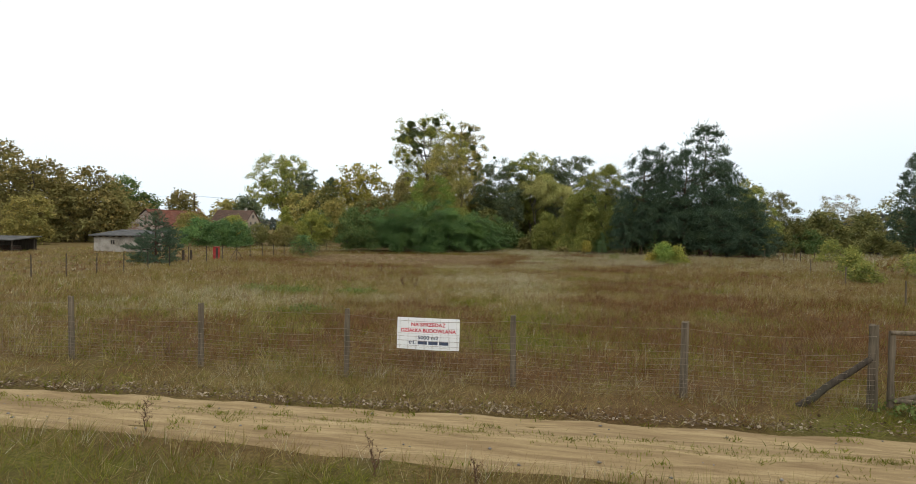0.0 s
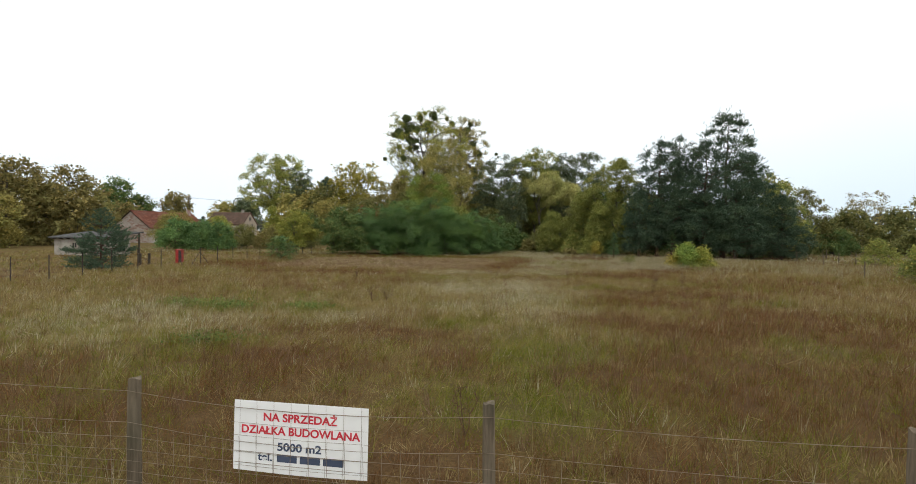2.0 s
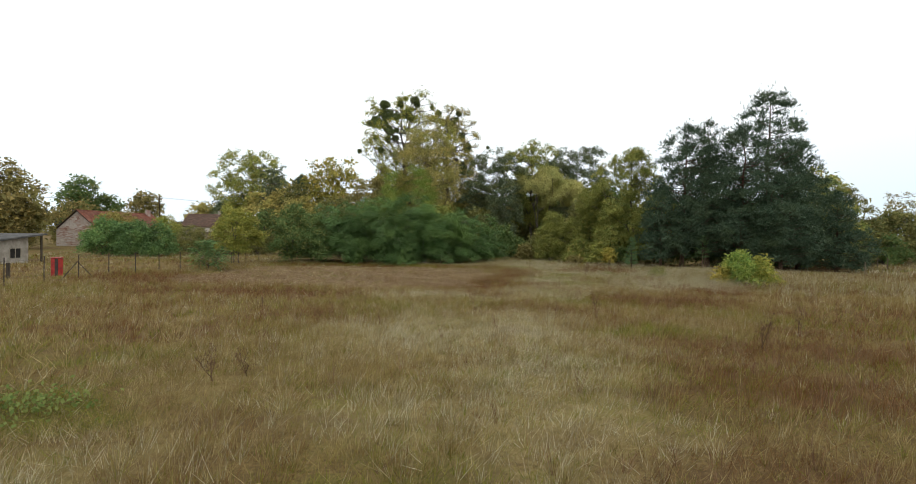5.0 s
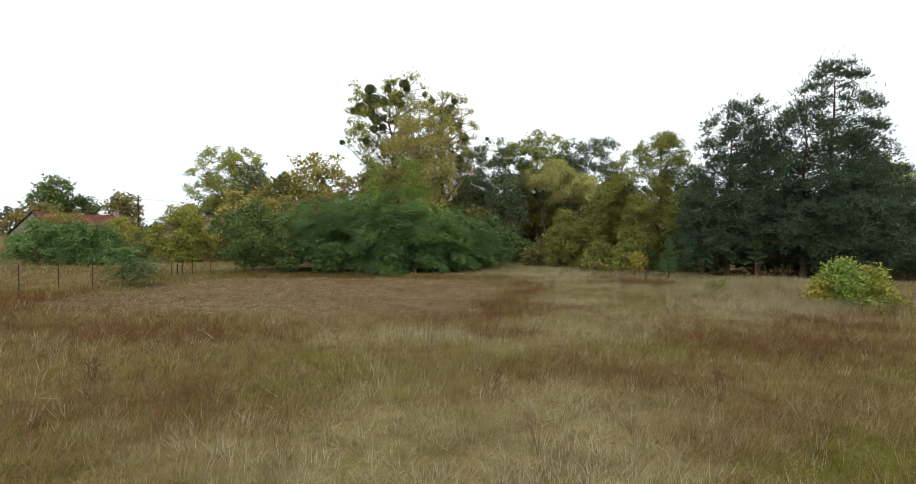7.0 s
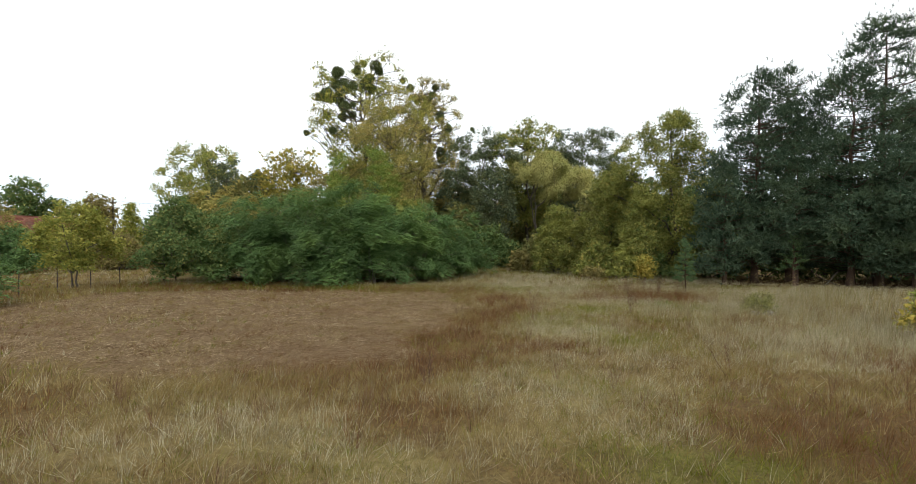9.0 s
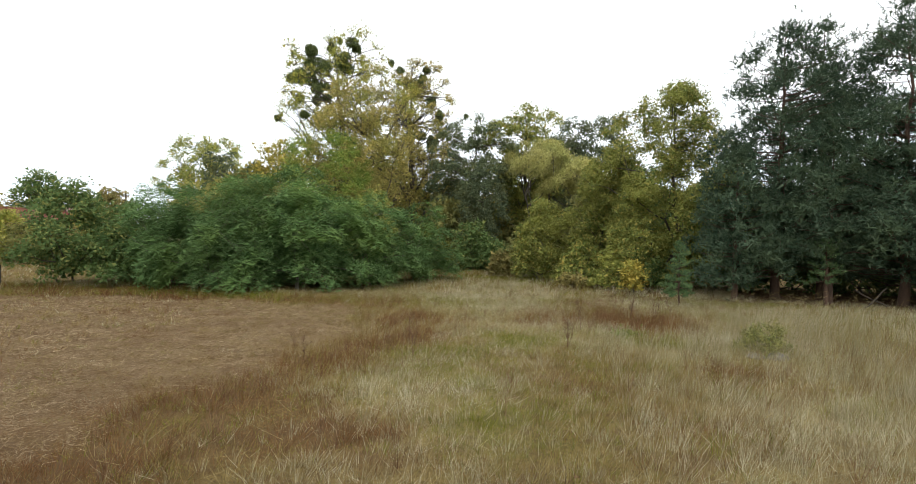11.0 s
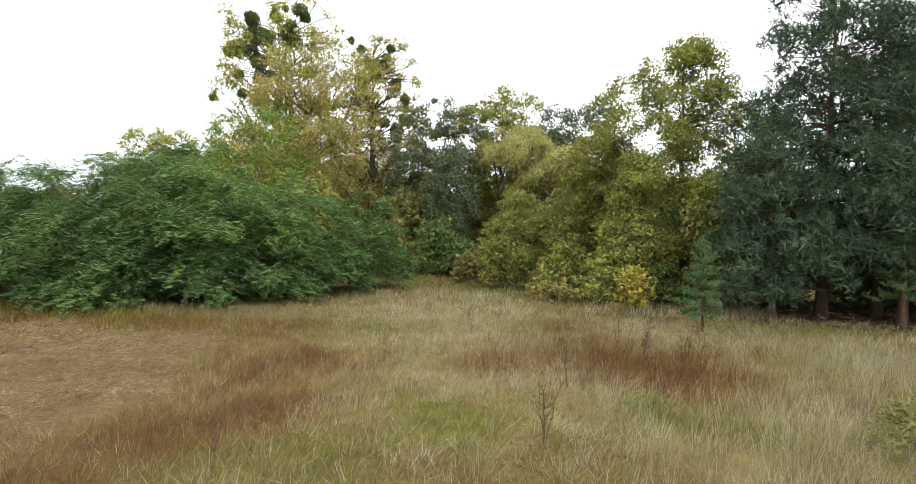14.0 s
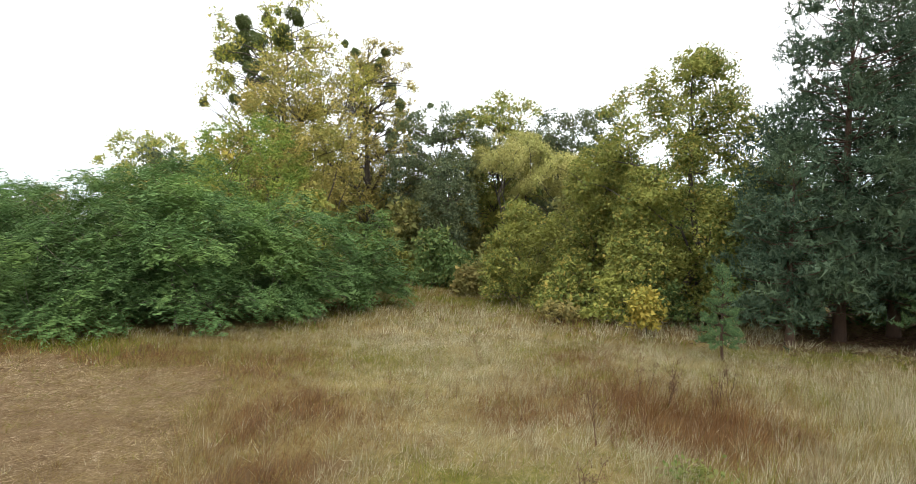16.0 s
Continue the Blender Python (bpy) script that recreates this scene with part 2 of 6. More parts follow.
M = {
    "soil": ground_mat(),
    "sand": sand_mat(),
    "pale": grass_mat("straw_grass", [(0, (0.16, 0.11, 0.035)), (0.35, (0.29, 0.225, 0.095)), (0.8, (0.43, 0.35, 0.165)), (1, (0.58, 0.49, 0.27))], (0.29, 0.225, 0.065)),
    "red": grass_mat("rust_brown_grass", [(0, (0.08, 0.037, 0.016)), (0.5, (0.185, 0.094, 0.037)), (0.85, (0.27, 0.145, 0.058)), (1, (0.38, 0.25, 0.13))], (0.16, 0.08, 0.035)),
    "green": grass_mat("green_grass", [(0, (0.08, 0.105, 0.012)), (0.5, (0.185, 0.205, 0.026)), (0.85, (0.28, 0.275, 0.05)), (1, (0.36, 0.33, 0.10))], (0.19, 0.20, 0.026)),
    "bleached": grass_mat("bleached_grass", [(0, (0.19, 0.17, 0.10)), (0.4, (0.41, 0.375, 0.24)), (0.8, (0.59, 0.54, 0.38)), (1, (0.77, 0.71, 0.54))], (0.33, 0.31, 0.16)),
    "stubble": grass_mat("mown_straw", [(0, (0.14, 0.09, 0.045)), (0.5, (0.33, 0.245, 0.145)), (1, (0.66, 0.54, 0.37))], (0.22, 0.14, 0.08)),
    "stalk": grass_mat("dead_stalk", [(0, (0.09, 0.05, 0.03)), (0.5, (0.21, 0.12, 0.068)), (1, (0.36, 0.25, 0.155))], (0.25, 0.18, 0.125)),
    "weed": leaf_mat("dry_weed", [(0, (0.06, 0.035, 0.022)), (1, (0.16, 0.09, 0.05))], None, 1, 0.15),
    "herb": leaf_mat("green_herb", [(0, (0.075, 0.12, 0.026)), (1, (0.16, 0.20, 0.05))], (0.15, 0.16, 0.04), 1.5),
    "litter": leaf_mat("dead_leaf", [(0, (0.06, 0.038, 0.022)), (0.6, (0.15, 0.105, 0.06)), (1, (0.34, 0.28, 0.20))], None, 1, 0.1),
    "locust": leaf_mat("locust_leaf", [(0, (0.06, 0.12, 0.038)), (0.5, (0.102, 0.188, 0.058)), (1, (0.158, 0.25, 0.08))], (0.145, 0.235, 0.056), 0.45, gain=1.25),
    "dark_green": leaf_mat("dark_green_leaf", [(0, (0.06, 0.105, 0.032)), (0.6, (0.105, 0.16, 0.046)), (1, (0.22, 0.22, 0.055))], (0.09, 0.145, 0.042)),
    "oak": leaf_mat("oak_leaf", [(0, (0.10, 0.14, 0.035)), (0.5, (0.20, 0.235, 0.05)), (0.85, (0.32, 0.30, 0.06)), (1, (0.42, 0.31, 0.06))], (0.265, 0.275, 0.055), 0.45),
    "olive": leaf_mat("olive_leaf", [(0, (0.085, 0.10, 0.032)), (0.5, (0.155, 0.165, 0.05)), (1, (0.26, 0.23, 0.065))], (0.19, 0.175, 0.05), 0.5),
    "lime": leaf_mat("lime_leaf", [(0, (0.14, 0.18, 0.03)), (0.5, (0.25, 0.275, 0.045)), (1, (0.40, 0.35, 0.055))], (0.33, 0.29, 0.05), 0.4),
    "yellow": leaf_mat("yellow_leaf", [(0, (0.16, 0.16, 0.03)), (0.5, (0.30, 0.25, 0.035)), (1, (0.44, 0.33, 0.05))], (0.19, 0.20, 0.035), 0.5),
    "gold": leaf_mat("gold_leaf", [(0, (0.17, 0.155, 0.045)), (0.5, (0.29, 0.25, 0.06)), (1, (0.42, 0.33, 0.08))], (0.22, 0.22, 0.055), 0.35),
    "willow": leaf_mat("willow_leaf", [(0, (0.22, 0.22, 0.065)), (0.5, (0.36, 0.34, 0.10)), (1, (0.47, 0.43, 0.15))], (0.30, 0.31, 0.09), 0.35),
    "rust": leaf_mat("rust_leaf", [(0, (0.115, 0.105, 0.035)), (0.5, (0.205, 0.175, 0.055)), (0.9, (0.29, 0.22, 0.065)), (1, (0.36, 0.27, 0.07))], (0.21, 0.20, 0.06), 0.25),
    "elder": leaf_mat("elder_leaf", [(0, (0.10, 0.17, 0.03)), (0.6, (0.17, 0.26, 0.045)), (1, (0.34, 0.36, 0.06))], (0.27, 0.29, 0.05), 0.9),
    "orange": leaf_mat("orange_leaf", [(0, (0.22, 0.075, 0.025)), (1, (0.38, 0.15, 0.04))]),
    "grey_green": leaf_mat("grey_green_leaf", [(0, (0.06, 0.09, 0.05)), (0.6, (0.105, 0.135, 0.07)), (1, (0.18, 0.205, 0.095))], (0.14, 0.15, 0.055), 0.4),
    "mistletoe": leaf_mat("mistletoe_leaf", [(0, (0.07, 0.10, 0.036)), (1, (0.17, 0.20, 0.07))], None, 1, 0.2),
    "pine": leaf_mat("pine_needle", [(0, (0.038, 0.074, 0.042)), (0.6, (0.078, 0.13, 0.074)), (1, (0.145, 0.20, 0.12))], (0.105, 0.155, 0.075), 0.6, 0.15, 0.08, 0.6, 0.9),
    "young_pine": leaf_mat("young_pine_needle", [(0, (0.055, 0.115, 0.04)), (0.6, (0.105, 0.185, 0.07)), (1, (0.19, 0.255, 0.095))], None, 1, 0.2, 0.1, 0.6),
    "bark": bark_mat("grey_bark", (0.045, 0.038, 0.03), (0.14, 0.12, 0.095)),
    "pale_bark": bark_mat("pale_bark", (0.12, 0.10, 0.08), (0.26, 0.23, 0.19)),
    "pine_bark": bark_mat("pine_bark", (0.04, 0.027, 0.02), (0.12, 0.072, 0.048)),
    "post": wood_mat("weathered_wood", (0.05, 0.039, 0.026), (0.23, 0.185, 0.13)),
    "dark_wood": wood_mat("dark_wood", (0.03, 0.024, 0.018), (0.10, 0.08, 0.06)),
    "pale_wood": wood_mat("pale_wood", (0.22, 0.19, 0.15), (0.42, 0.38, 0.31)),
    "wire": plain_mat("galvanised_wire", (0.22, 0.17, 0.12), (0.36, 0.30, 0.23), 0.6, 0.2),
    "steel": plain_mat("rusty_steel", (0.035, 0.03, 0.028), (0.08, 0.06, 0.05), 0.7, 0.3),
    "sign": plain_mat("white_panel", (0.82, 0.83, 0.82), (0.88, 0.89, 0.88), 0.5),
    "sign_red": plain_mat("red_print", (0.55, 0.03, 0.05), (0.62, 0.05, 0.07), 0.5),
    "sign_blue": plain_mat("dark_blue_print", (0.05, 0.07, 0.12), (0.075, 0.095, 0.15), 0.5),
    "red_paint": plain_mat("red_paint", (0.26, 0.022, 0.02), (0.42, 0.045, 0.035), 0.6),
    "render_wall": wall_mat("old_white_render", (0.25, 0.225, 0.185), (0.40, 0.37, 0.32), (0.14, 0.12, 0.095)),
    "house_wall": wall_mat("beige_render", (0.33, 0.27, 0.21), (0.42, 0.36, 0.29), (0.28, 0.22, 0.18)),
    "brick": tinted_piece_mat("old_brick", [(0, (0.24, 0.115, 0.085)), (0.5, (0.36, 0.23, 0.185)), (1, (0.50, 0.43, 0.375))], (0.46, 0.43, 0.39)),
    "mortar": wall_mat("lime_mortar", (0.36, 0.30, 0.26), (0.52, 0.48, 0.43), (0.36, 0.27, 0.22)),
    "tile": tinted_piece_mat("red_roof_tile", [(0, (0.15, 0.055, 0.038)), (0.6, (0.24, 0.09, 0.06)), (1, (0.32, 0.15, 0.10))], (0.16, 0.09, 0.07)),
    "brown_tile": tinted_piece_mat("brown_roof_tile", [(0, (0.10, 0.065, 0.05)), (1, (0.19, 0.12, 0.09))], (0.13, 0.095, 0.075)),
    "felt": wall_mat("roofing_felt", (0.05, 0.05, 0.05), (0.11, 0.11, 0.105), (0.15, 0.145, 0.13)),
    "concrete": wall_mat("old_concrete", (0.16, 0.145, 0.13), (0.27, 0.25, 0.225), (0.14, 0.13, 0.10)),
    "dark": plain_mat("dark_opening", (0.012, 0.012, 0.012), (0.025, 0.023, 0.022), 0.4),
    "far": leaf_mat("far_wood_leaf", [(0, (0.045, 0.06, 0.05)), (0.6, (0.075, 0.085, 0.065)), (1, (0.12, 0.11, 0.07))], (0.06, 0.075, 0.07), 0.03),
}

# ---- building blocks ----


def mesh_of(name, verts, faces, mat, smooth=False):
    """A mesh from arrays: faces all of one size."""
    verts, faces = np.asarray(verts, np.float32), np.asarray(faces, np.int32)
    me = bpy.data.meshes.new(name)
    n, k = faces.shape
    me.vertices.add(len(verts))
    me.vertices.foreach_set("co", verts.ravel())
    me.loops.add(n * k)
    me.loops.foreach_set("vertex_index", faces.ravel())
    me.polygons.add(n)
    me.polygons.foreach_set("loop_start", np.arange(0, n * k, k, dtype=np.int32))
    me.update(calc_edges=True)
    me.materials.append(mat)
    if smooth:
        me.polygons.foreach_set("use_smooth", np.ones(n, bool))
    return me


def arrays(name, verts, faces, mat, parent=None, label="", smooth=False):
    ob = new(name, mesh_of(name, verts, faces, mat, smooth))
    ob.parent = parent
    if label:
        tagged(ob, label)
    return ob


def part(name, bm, mat, parent=None, label=""):
    me = bpy.data.meshes.new(name)
    bm.to_mesh(me)
    bm.free()
    me.materials.append(mat)
    ob = new(name, me)
    ob.parent = parent
    if label:
        tagged(ob, label)
    return ob


def thing(name, x, y, z, label, category, group="", kind="", turn=0):
    ob = new(name)
    ob.matrix_world = pose(x, y, z, 0, 0, turn)
    return tagged(ob, label, category, group, kind)


def box_bm(lo, hi, bevel=0.0, bm=None):
    bm = bm or bmesh.new()
    made = bmesh.ops.create_cube(bm, size=1.0)["verts"]
    for v in made:
        for i in range(3):
            v.co[i] = lo[i] if v.co[i] < 0 else hi[i]
    if bevel:
        edges = list({e for v in made for e in v.link_edges})
        bmesh.ops.bevel(bm, geom=edges, offset=bevel, segments=1, affect="EDGES")
    return bm


def tube(points, radii, sides=6):
    """Vertices and quads of a tapered tube along a line of points."""
    p = np.asarray(points, float)
    r = np.asarray(radii, float)
    d = np.gradient(p, axis=0)
    d /= np.linalg.norm(d, axis=1)[:, None] + 1e-9
    ref = np.where(np.abs(d[:, 2:3]) < 0.9, np.array([[0, 0, 1.0]]), np.array([[1.0, 0, 0]]))
    u = np.cross(d, ref)
    u /= np.linalg.norm(u, axis=1)[:, None] + 1e-9
    w = np.cross(d, u)
    a = np.linspace(0, 2 * np.pi, sides, endpoint=False)
    ring = u[:, None] * np.cos(a)[None, :, None] + w[:, None] * np.sin(a)[None, :, None]
    v = (p[:, None] + ring * r[:, None, None]).reshape(-1, 3)
    i, j = np.meshgrid(np.arange(len(p) - 1), np.arange(sides), indexing="ij")
    i, j, k = i.ravel(), j.ravel(), (j.ravel() + 1) % sides
    f = np.stack([i * sides + j, i * sides + k, (i + 1) * sides + k, (i + 1) * sides + j], 1)
    return v, f


def join(pieces):
    vs, fs, base = [], [], 0
    for v, f in pieces:
        vs.append(v)
        fs.append(f + base)
        base += len(v)
    return np.concatenate(vs), np.concatenate(fs)


def bend(a, b, rise, n, rng, wobble=0.03):
    """A line from a to b that bulges upward or sags."""
    a, b = np.asarray(a, float), np.asarray(b, float)
    t = np.linspace(0, 1, n)[:, None]
    length = np.linalg.norm(b - a)
    p = a + (b - a) * t
    p[:, 2] += (4 * t * (1 - t))[:, 0] * rise * length
    p[1:-1] += rng.normal(0, wobble * length, (n - 2, 3))
    return p


def unit(v):
    return v / (np.linalg.norm(v, axis=-1, keepdims=True) + 1e-9)


def blades(centres, axis, normal, length, width):
    """Diamond leaves: four corners each, folded a little along the middle."""
    axis = unit(axis)
    side = unit(np.cross(axis, normal))
    up = np.cross(side, axis)
    n = len(centres)
    L, W = np.broadcast_to(length, (n,))[:, None], np.broadcast_to(width, (n,))[:, None]
    v = np.empty((n, 4, 3))
    v[:, 0] = centres - axis * L / 2
    v[:, 1] = centres + side * W / 2 + up * W * 0.18
    v[:, 2] = centres + axis * L / 2
    v[:, 3] = centres - side * W / 2 + up * W * 0.18
    return v.reshape(-1, 3), np.arange(n * 4).reshape(n, 4)


def spikes(base, tip, width):
    """Narrow triangles from base to tip: needles, twigs, stalks."""
    n = len(base)
    d = tip - base
    side = unit(np.cross(d, np.random.default_rng(n).normal(size=(n, 3))))
    W = np.broadcast_to(width, (n,))[:, None]
    v = np.stack([base - side * W / 2, base + side * W / 2, tip], 1)
    return v.reshape(-1, 3), np.arange(n * 3).reshape(n, 3)


# ---- the lie of the land ----


def land(x, y):
    """Height of the ground: nearly level, with soft swells in the meadow."""
    x, y = np.asarray(x, float), np.asarray(y, float)
    z = 0.05 * np.sin(0.31 * x + 0.6) * np.cos(0.23 * y) + 0.04 * np.sin(0.55 * y + 0.2 * x)
    z = z * np.clip((y - 12) / 6, 0, 1) + 0.16 * np.exp(-((x - 1) / 9) ** 2 - ((y - 70) / 9) ** 2)
    return z + 0.5 * np.exp(-((x - 30) / 6) ** 2 - ((y - 46) / 9) ** 2)


RUST = [(-7.5, 12.6, 4.0, 1.8), (2.6, 17.4, 3.0, 2.4), (-2.4, 17.3, 1.5, 1.3), (-5.9, 16.4, 1.8, 1.2), (-5.4, 20.6, 2.2, 1.3), (3.6, 22.6, 3.2, 1.8), (0.8, 23.6, 1.6, 1.6), (-9.2, 34.6, 2.6, 1.2), (-16, 41, 8, 2.0), (3.4, 28.4, 3.0, 1.6), (-8.2, 47.2, 2.4, 1.4), (3.4, 43.0, 3.2, 1.9),
        (3.2, 60.9, 1.9, 1.7), (-0.1, 60.2, 1.0, 0.8), (-6.8, 62.6, 1.0, 1.4), (-4.5, 59.6, 1.2, 1.8), (1.5, 65.4, 1.5, 0.9), (-3.9, 56.6, 1.0, 1.8), (-4.2, 53.4, 1.1, 1.8), (-5.0, 50.4, 1.2, 1.8), (-5.4, 47.4, 1.4, 1.8), (-25, 63.5, 5, 1.0), (-23, 46, 6, 4), (7, 26, 2.6, 2.4), (-2, 12.2, 5, 1.2), (4.2, 31.8, 2.4, 1.0),
        (1.2, 52.2, 1.2, 1.0), (6.4, 47, 2, 1.6), (-1.4, 38.2, 2.4, 0.9), (-12, 30.5, 3, 0.9), (-2.5, 48.5, 1.4, 0.9), (7, 14.5, 3, 2), (-12.5, 14.5, 2.5, 1.4), (4.6, 54.2, 1.4, 0.8), (-6.1, 47.0, 1.8, 2.2), (-4.3, 43.4, 1.4, 1.5), (-13, 62.8, 6, 0.6), (-20, 63.2, 4, 0.7)]
WIDE_RUST = [(10, 18, 3.5, 4), (8, 33, 3.2, 3.4), (12, 40, 5, 4), (13, 26, 4, 4)]
LUSH = [(-13, 24.0, 2.0, 0.8), (-8.7, 18.0, 1.3, 1.1), (-0.7, 18.6, 1.2, 2.6), (-0.6, 14.4, 1.3, 1.8), (-9.3, 24.8, 1.4, 0.9), (1.6, 34.2, 1.6, 0.9), (5.9, 20.6, 1.3, 1.2), (-3.4, 22.4, 0.9, 1.0), (-0.6, 42.0, 1.3, 0.8), (-0.3, 57.4, 1.4, 0.9), (-1.8, 55.0, 1.2, 0.8), (-15.5, 64.2, 4.0, 0.8), (-4.9, 80.0, 4.5, 1.8),
        (6.5, 9.6, 2.6, 0.6), (-9, 4.8, 4, 1.6), (1.0, 5.5, 1.5, 0.6), (-3.5, 5.6, 2, 0.7), (0.4, 50.0, 1.0, 0.8), (2.6, 57.5, 0.9, 0.7), (9.6, 67.2, 3, 0.9), (-10.5, 28, 1.4, 0.6), (8.4, 30, 1.4, 0.8)]
STRAW = [(-15, 23, 6, 2.2), (-12, 19, 3, 1.5), (-1, 27, 1.8, 5), (-5, 33, 3, 3), (7.5, 60, 3, 3), (8.5, 54, 3, 2.5), (-6.5, 41.6, 4, 1), (-3, 63, 2.2, 4), (13, 62, 5, 4), (-2.8, 33, 2, 3), (-8, 26.8, 2.2, 0.9)]
BLEACHED = [(-1.6, 28.5, 1.5, 5), (-5, 33, 2.6, 3), (-2.6, 34, 2, 3), (-2.6, 67, 3.6, 7), (0.2, 58, 2.6, 2.2), (-1.4, 44.5, 2.4, 2.2), (3.5, 57, 3, 2), (6, 50, 3, 3), (-6.0, 41.5, 3, 1.2), (4.5, 66, 3, 2.5), (-1.6, 51.5, 2, 3), (8.5, 62.6, 2.6, 1.4), (-14, 22, 4, 1.4), (-11.5, 20.6, 2.6, 1.2), (-15, 18.5, 4, 1.2), (-7.6, 22.6, 1.6, 0.9), (-3.4, 25.6, 1.6, 1.0)]
REED = [(7.0, 62.6, 1.4, 1.2), (9.0, 62.9, 2.0, 1.2), (12.0, 63.6, 3.0, 1.2), (7.6, 60.2, 1.6, 1.8), (7.2, 57.6, 1.6, 1.4), (9.8, 59.5, 2.2, 2.4), (8.0, 54.6, 1.6, 1.6), (8.4, 51.6, 1.6, 1.6)]


def field(x, y, rows):
    """Nearness to the middle of the nearest patch, with ragged outlines."""
    w = np.zeros_like(x)
    x, y = x + 0.55 * np.sin(1.9 * y + 0.7 * x) + 0.3 * np.sin(4.3 * x + 1.1 * y), y + 0.45 * np.sin(1.6 * x + 2) + 0.25 * np.sin(3.7 * y + x)
    for cx, cy, rx, ry in rows:
        w = np.maximum(w, np.exp(-((x - cx) / rx) ** 2 - ((y - cy) / ry) ** 2))
    return w


def swell(x, y, s, k):
    """Smooth irregular variation between about -1 and 1."""
    return (np.sin(x * s + 1.7 * np.sin(y * s * 0.6 + k)) + np.sin(y * s * 1.3 + 1.3 * np.sin(x * s * 0.8 + 2 * k)) + 0.7 * np.sin((x + y) * s * 2.1 + k)) / 2.2


def mown(x, y):
    x, y = x + 0.5 * np.sin(1.3 * y), y + 0.4 * np.sin(1.1 * x + 1)
    return np.exp(-0.69 * (((x + 15.6) / 10.0) ** 4 + ((y - 53.4) / 8.8) ** 4) ** 2)


def plan_cover(x, y):
    """How much of the meadow is rust-brown, green and bleached at a place."""
    whit = field(x, y, BLEACHED)
    ruddy, fresh = np.clip(1.5 * field(x, y, RUST) - 0.2, 0, 1), np.clip(1.7 * field(x, y, LUSH) - 0.25, 0, 1)
    near = np.clip((26 - y) / 8, 0, 1) * (y > 9)
    red = 0.14 + (0.12 + 0.16 * (x > -1)) * near + 0.07 * ((y > 48) & (y < 62)) + 0.26 * swell(x, y, 0.33, 1.0) + 0.22 * swell(x, y, 1.1, 4.0) + 0.75 * ruddy + 0.65 * field(x, y, WIDE_RUST) - 0.5 * field(x, y, STRAW) - 0.25 * whit - 0.5 * fresh
    lush = 0.16 + 0.18 * near + 0.16 * (y > 62.5) + 0.26 * swell(x, y, 0.4, 2.3) + 0.16 * swell(x, y, 1.3, 0.7) + 0.9 * fresh - 0.12 * ruddy
    red = np.where(y < 7, red + 0.12, red)
    lush = np.where(y < 7, lush + 0.12, lush) - 0.16 * ((x > 2) & (y > 47)) * (1 - fresh)
    return red, lush, whit


def ground_sheet():
    def axis(lo, hi, step, far):
        core = np.arange(lo, hi + step, step)
        reach = np.array([10, 30, 80, 200, 500, 1200, far])
        return np.concatenate([(lo - reach)[::-1], core, hi + reach])
    xs, ys = axis(-60, 40, 0.8, 2500), axis(-10, 100, 0.8, 2500)
    gx, gy = np.meshgrid(xs, ys, indexing="ij")
    z = land(gx, gy) + np.random.default_rng(1).normal(0, 0.012, gx.shape)
    track = (gy > 6.4) & (gy < 9.4)
    z[track] = -0.02
    v = np.stack([gx, gy, z], -1).reshape(-1, 3)
    i, j = np.meshgrid(np.arange(len(xs) - 1), np.arange(len(ys) - 1), indexing="ij")
    a = (i * len(ys) + j).ravel()
    f = np.stack([a, a + len(ys), a + len(ys) + 1, a + 1], 1)
    ob = arrays("ground", v, f, M["soil"], smooth=True)
    red, lush, whit = plan_cover(v[:, 0], v[:, 1])
    mix = np.stack([np.clip(red, 0, 1), np.clip(lush, 0, 1), np.clip(whit + 0.5 * field(v[:, 0], v[:, 1], STRAW), 0, 1), mown(v[:, 0], v[:, 1])], 1)
    ob.data.color_attributes.new("thatch", "FLOAT_COLOR", "POINT").data.foreach_set("color", mix.astype(np.float32).ravel())
    tagged(ob, "dry autumn meadow soil with thatch reaching the horizon", "ground", kind="structure")


def track_edge(x):
    """South and north edge of the sandy track at x."""
    x = np.clip(x, -14, 14)
    south = 6.8 - 0.012 * x + 0.05 * np.sin(0.9 * x) + 0.04 * np.sin(2.7 * x + 1)
    north = 8.93 + 0.05 * x + 0.03 * np.sin(0.9 * x + 2) + 0.03 * np.sin(3.1 * x)
    return south, north


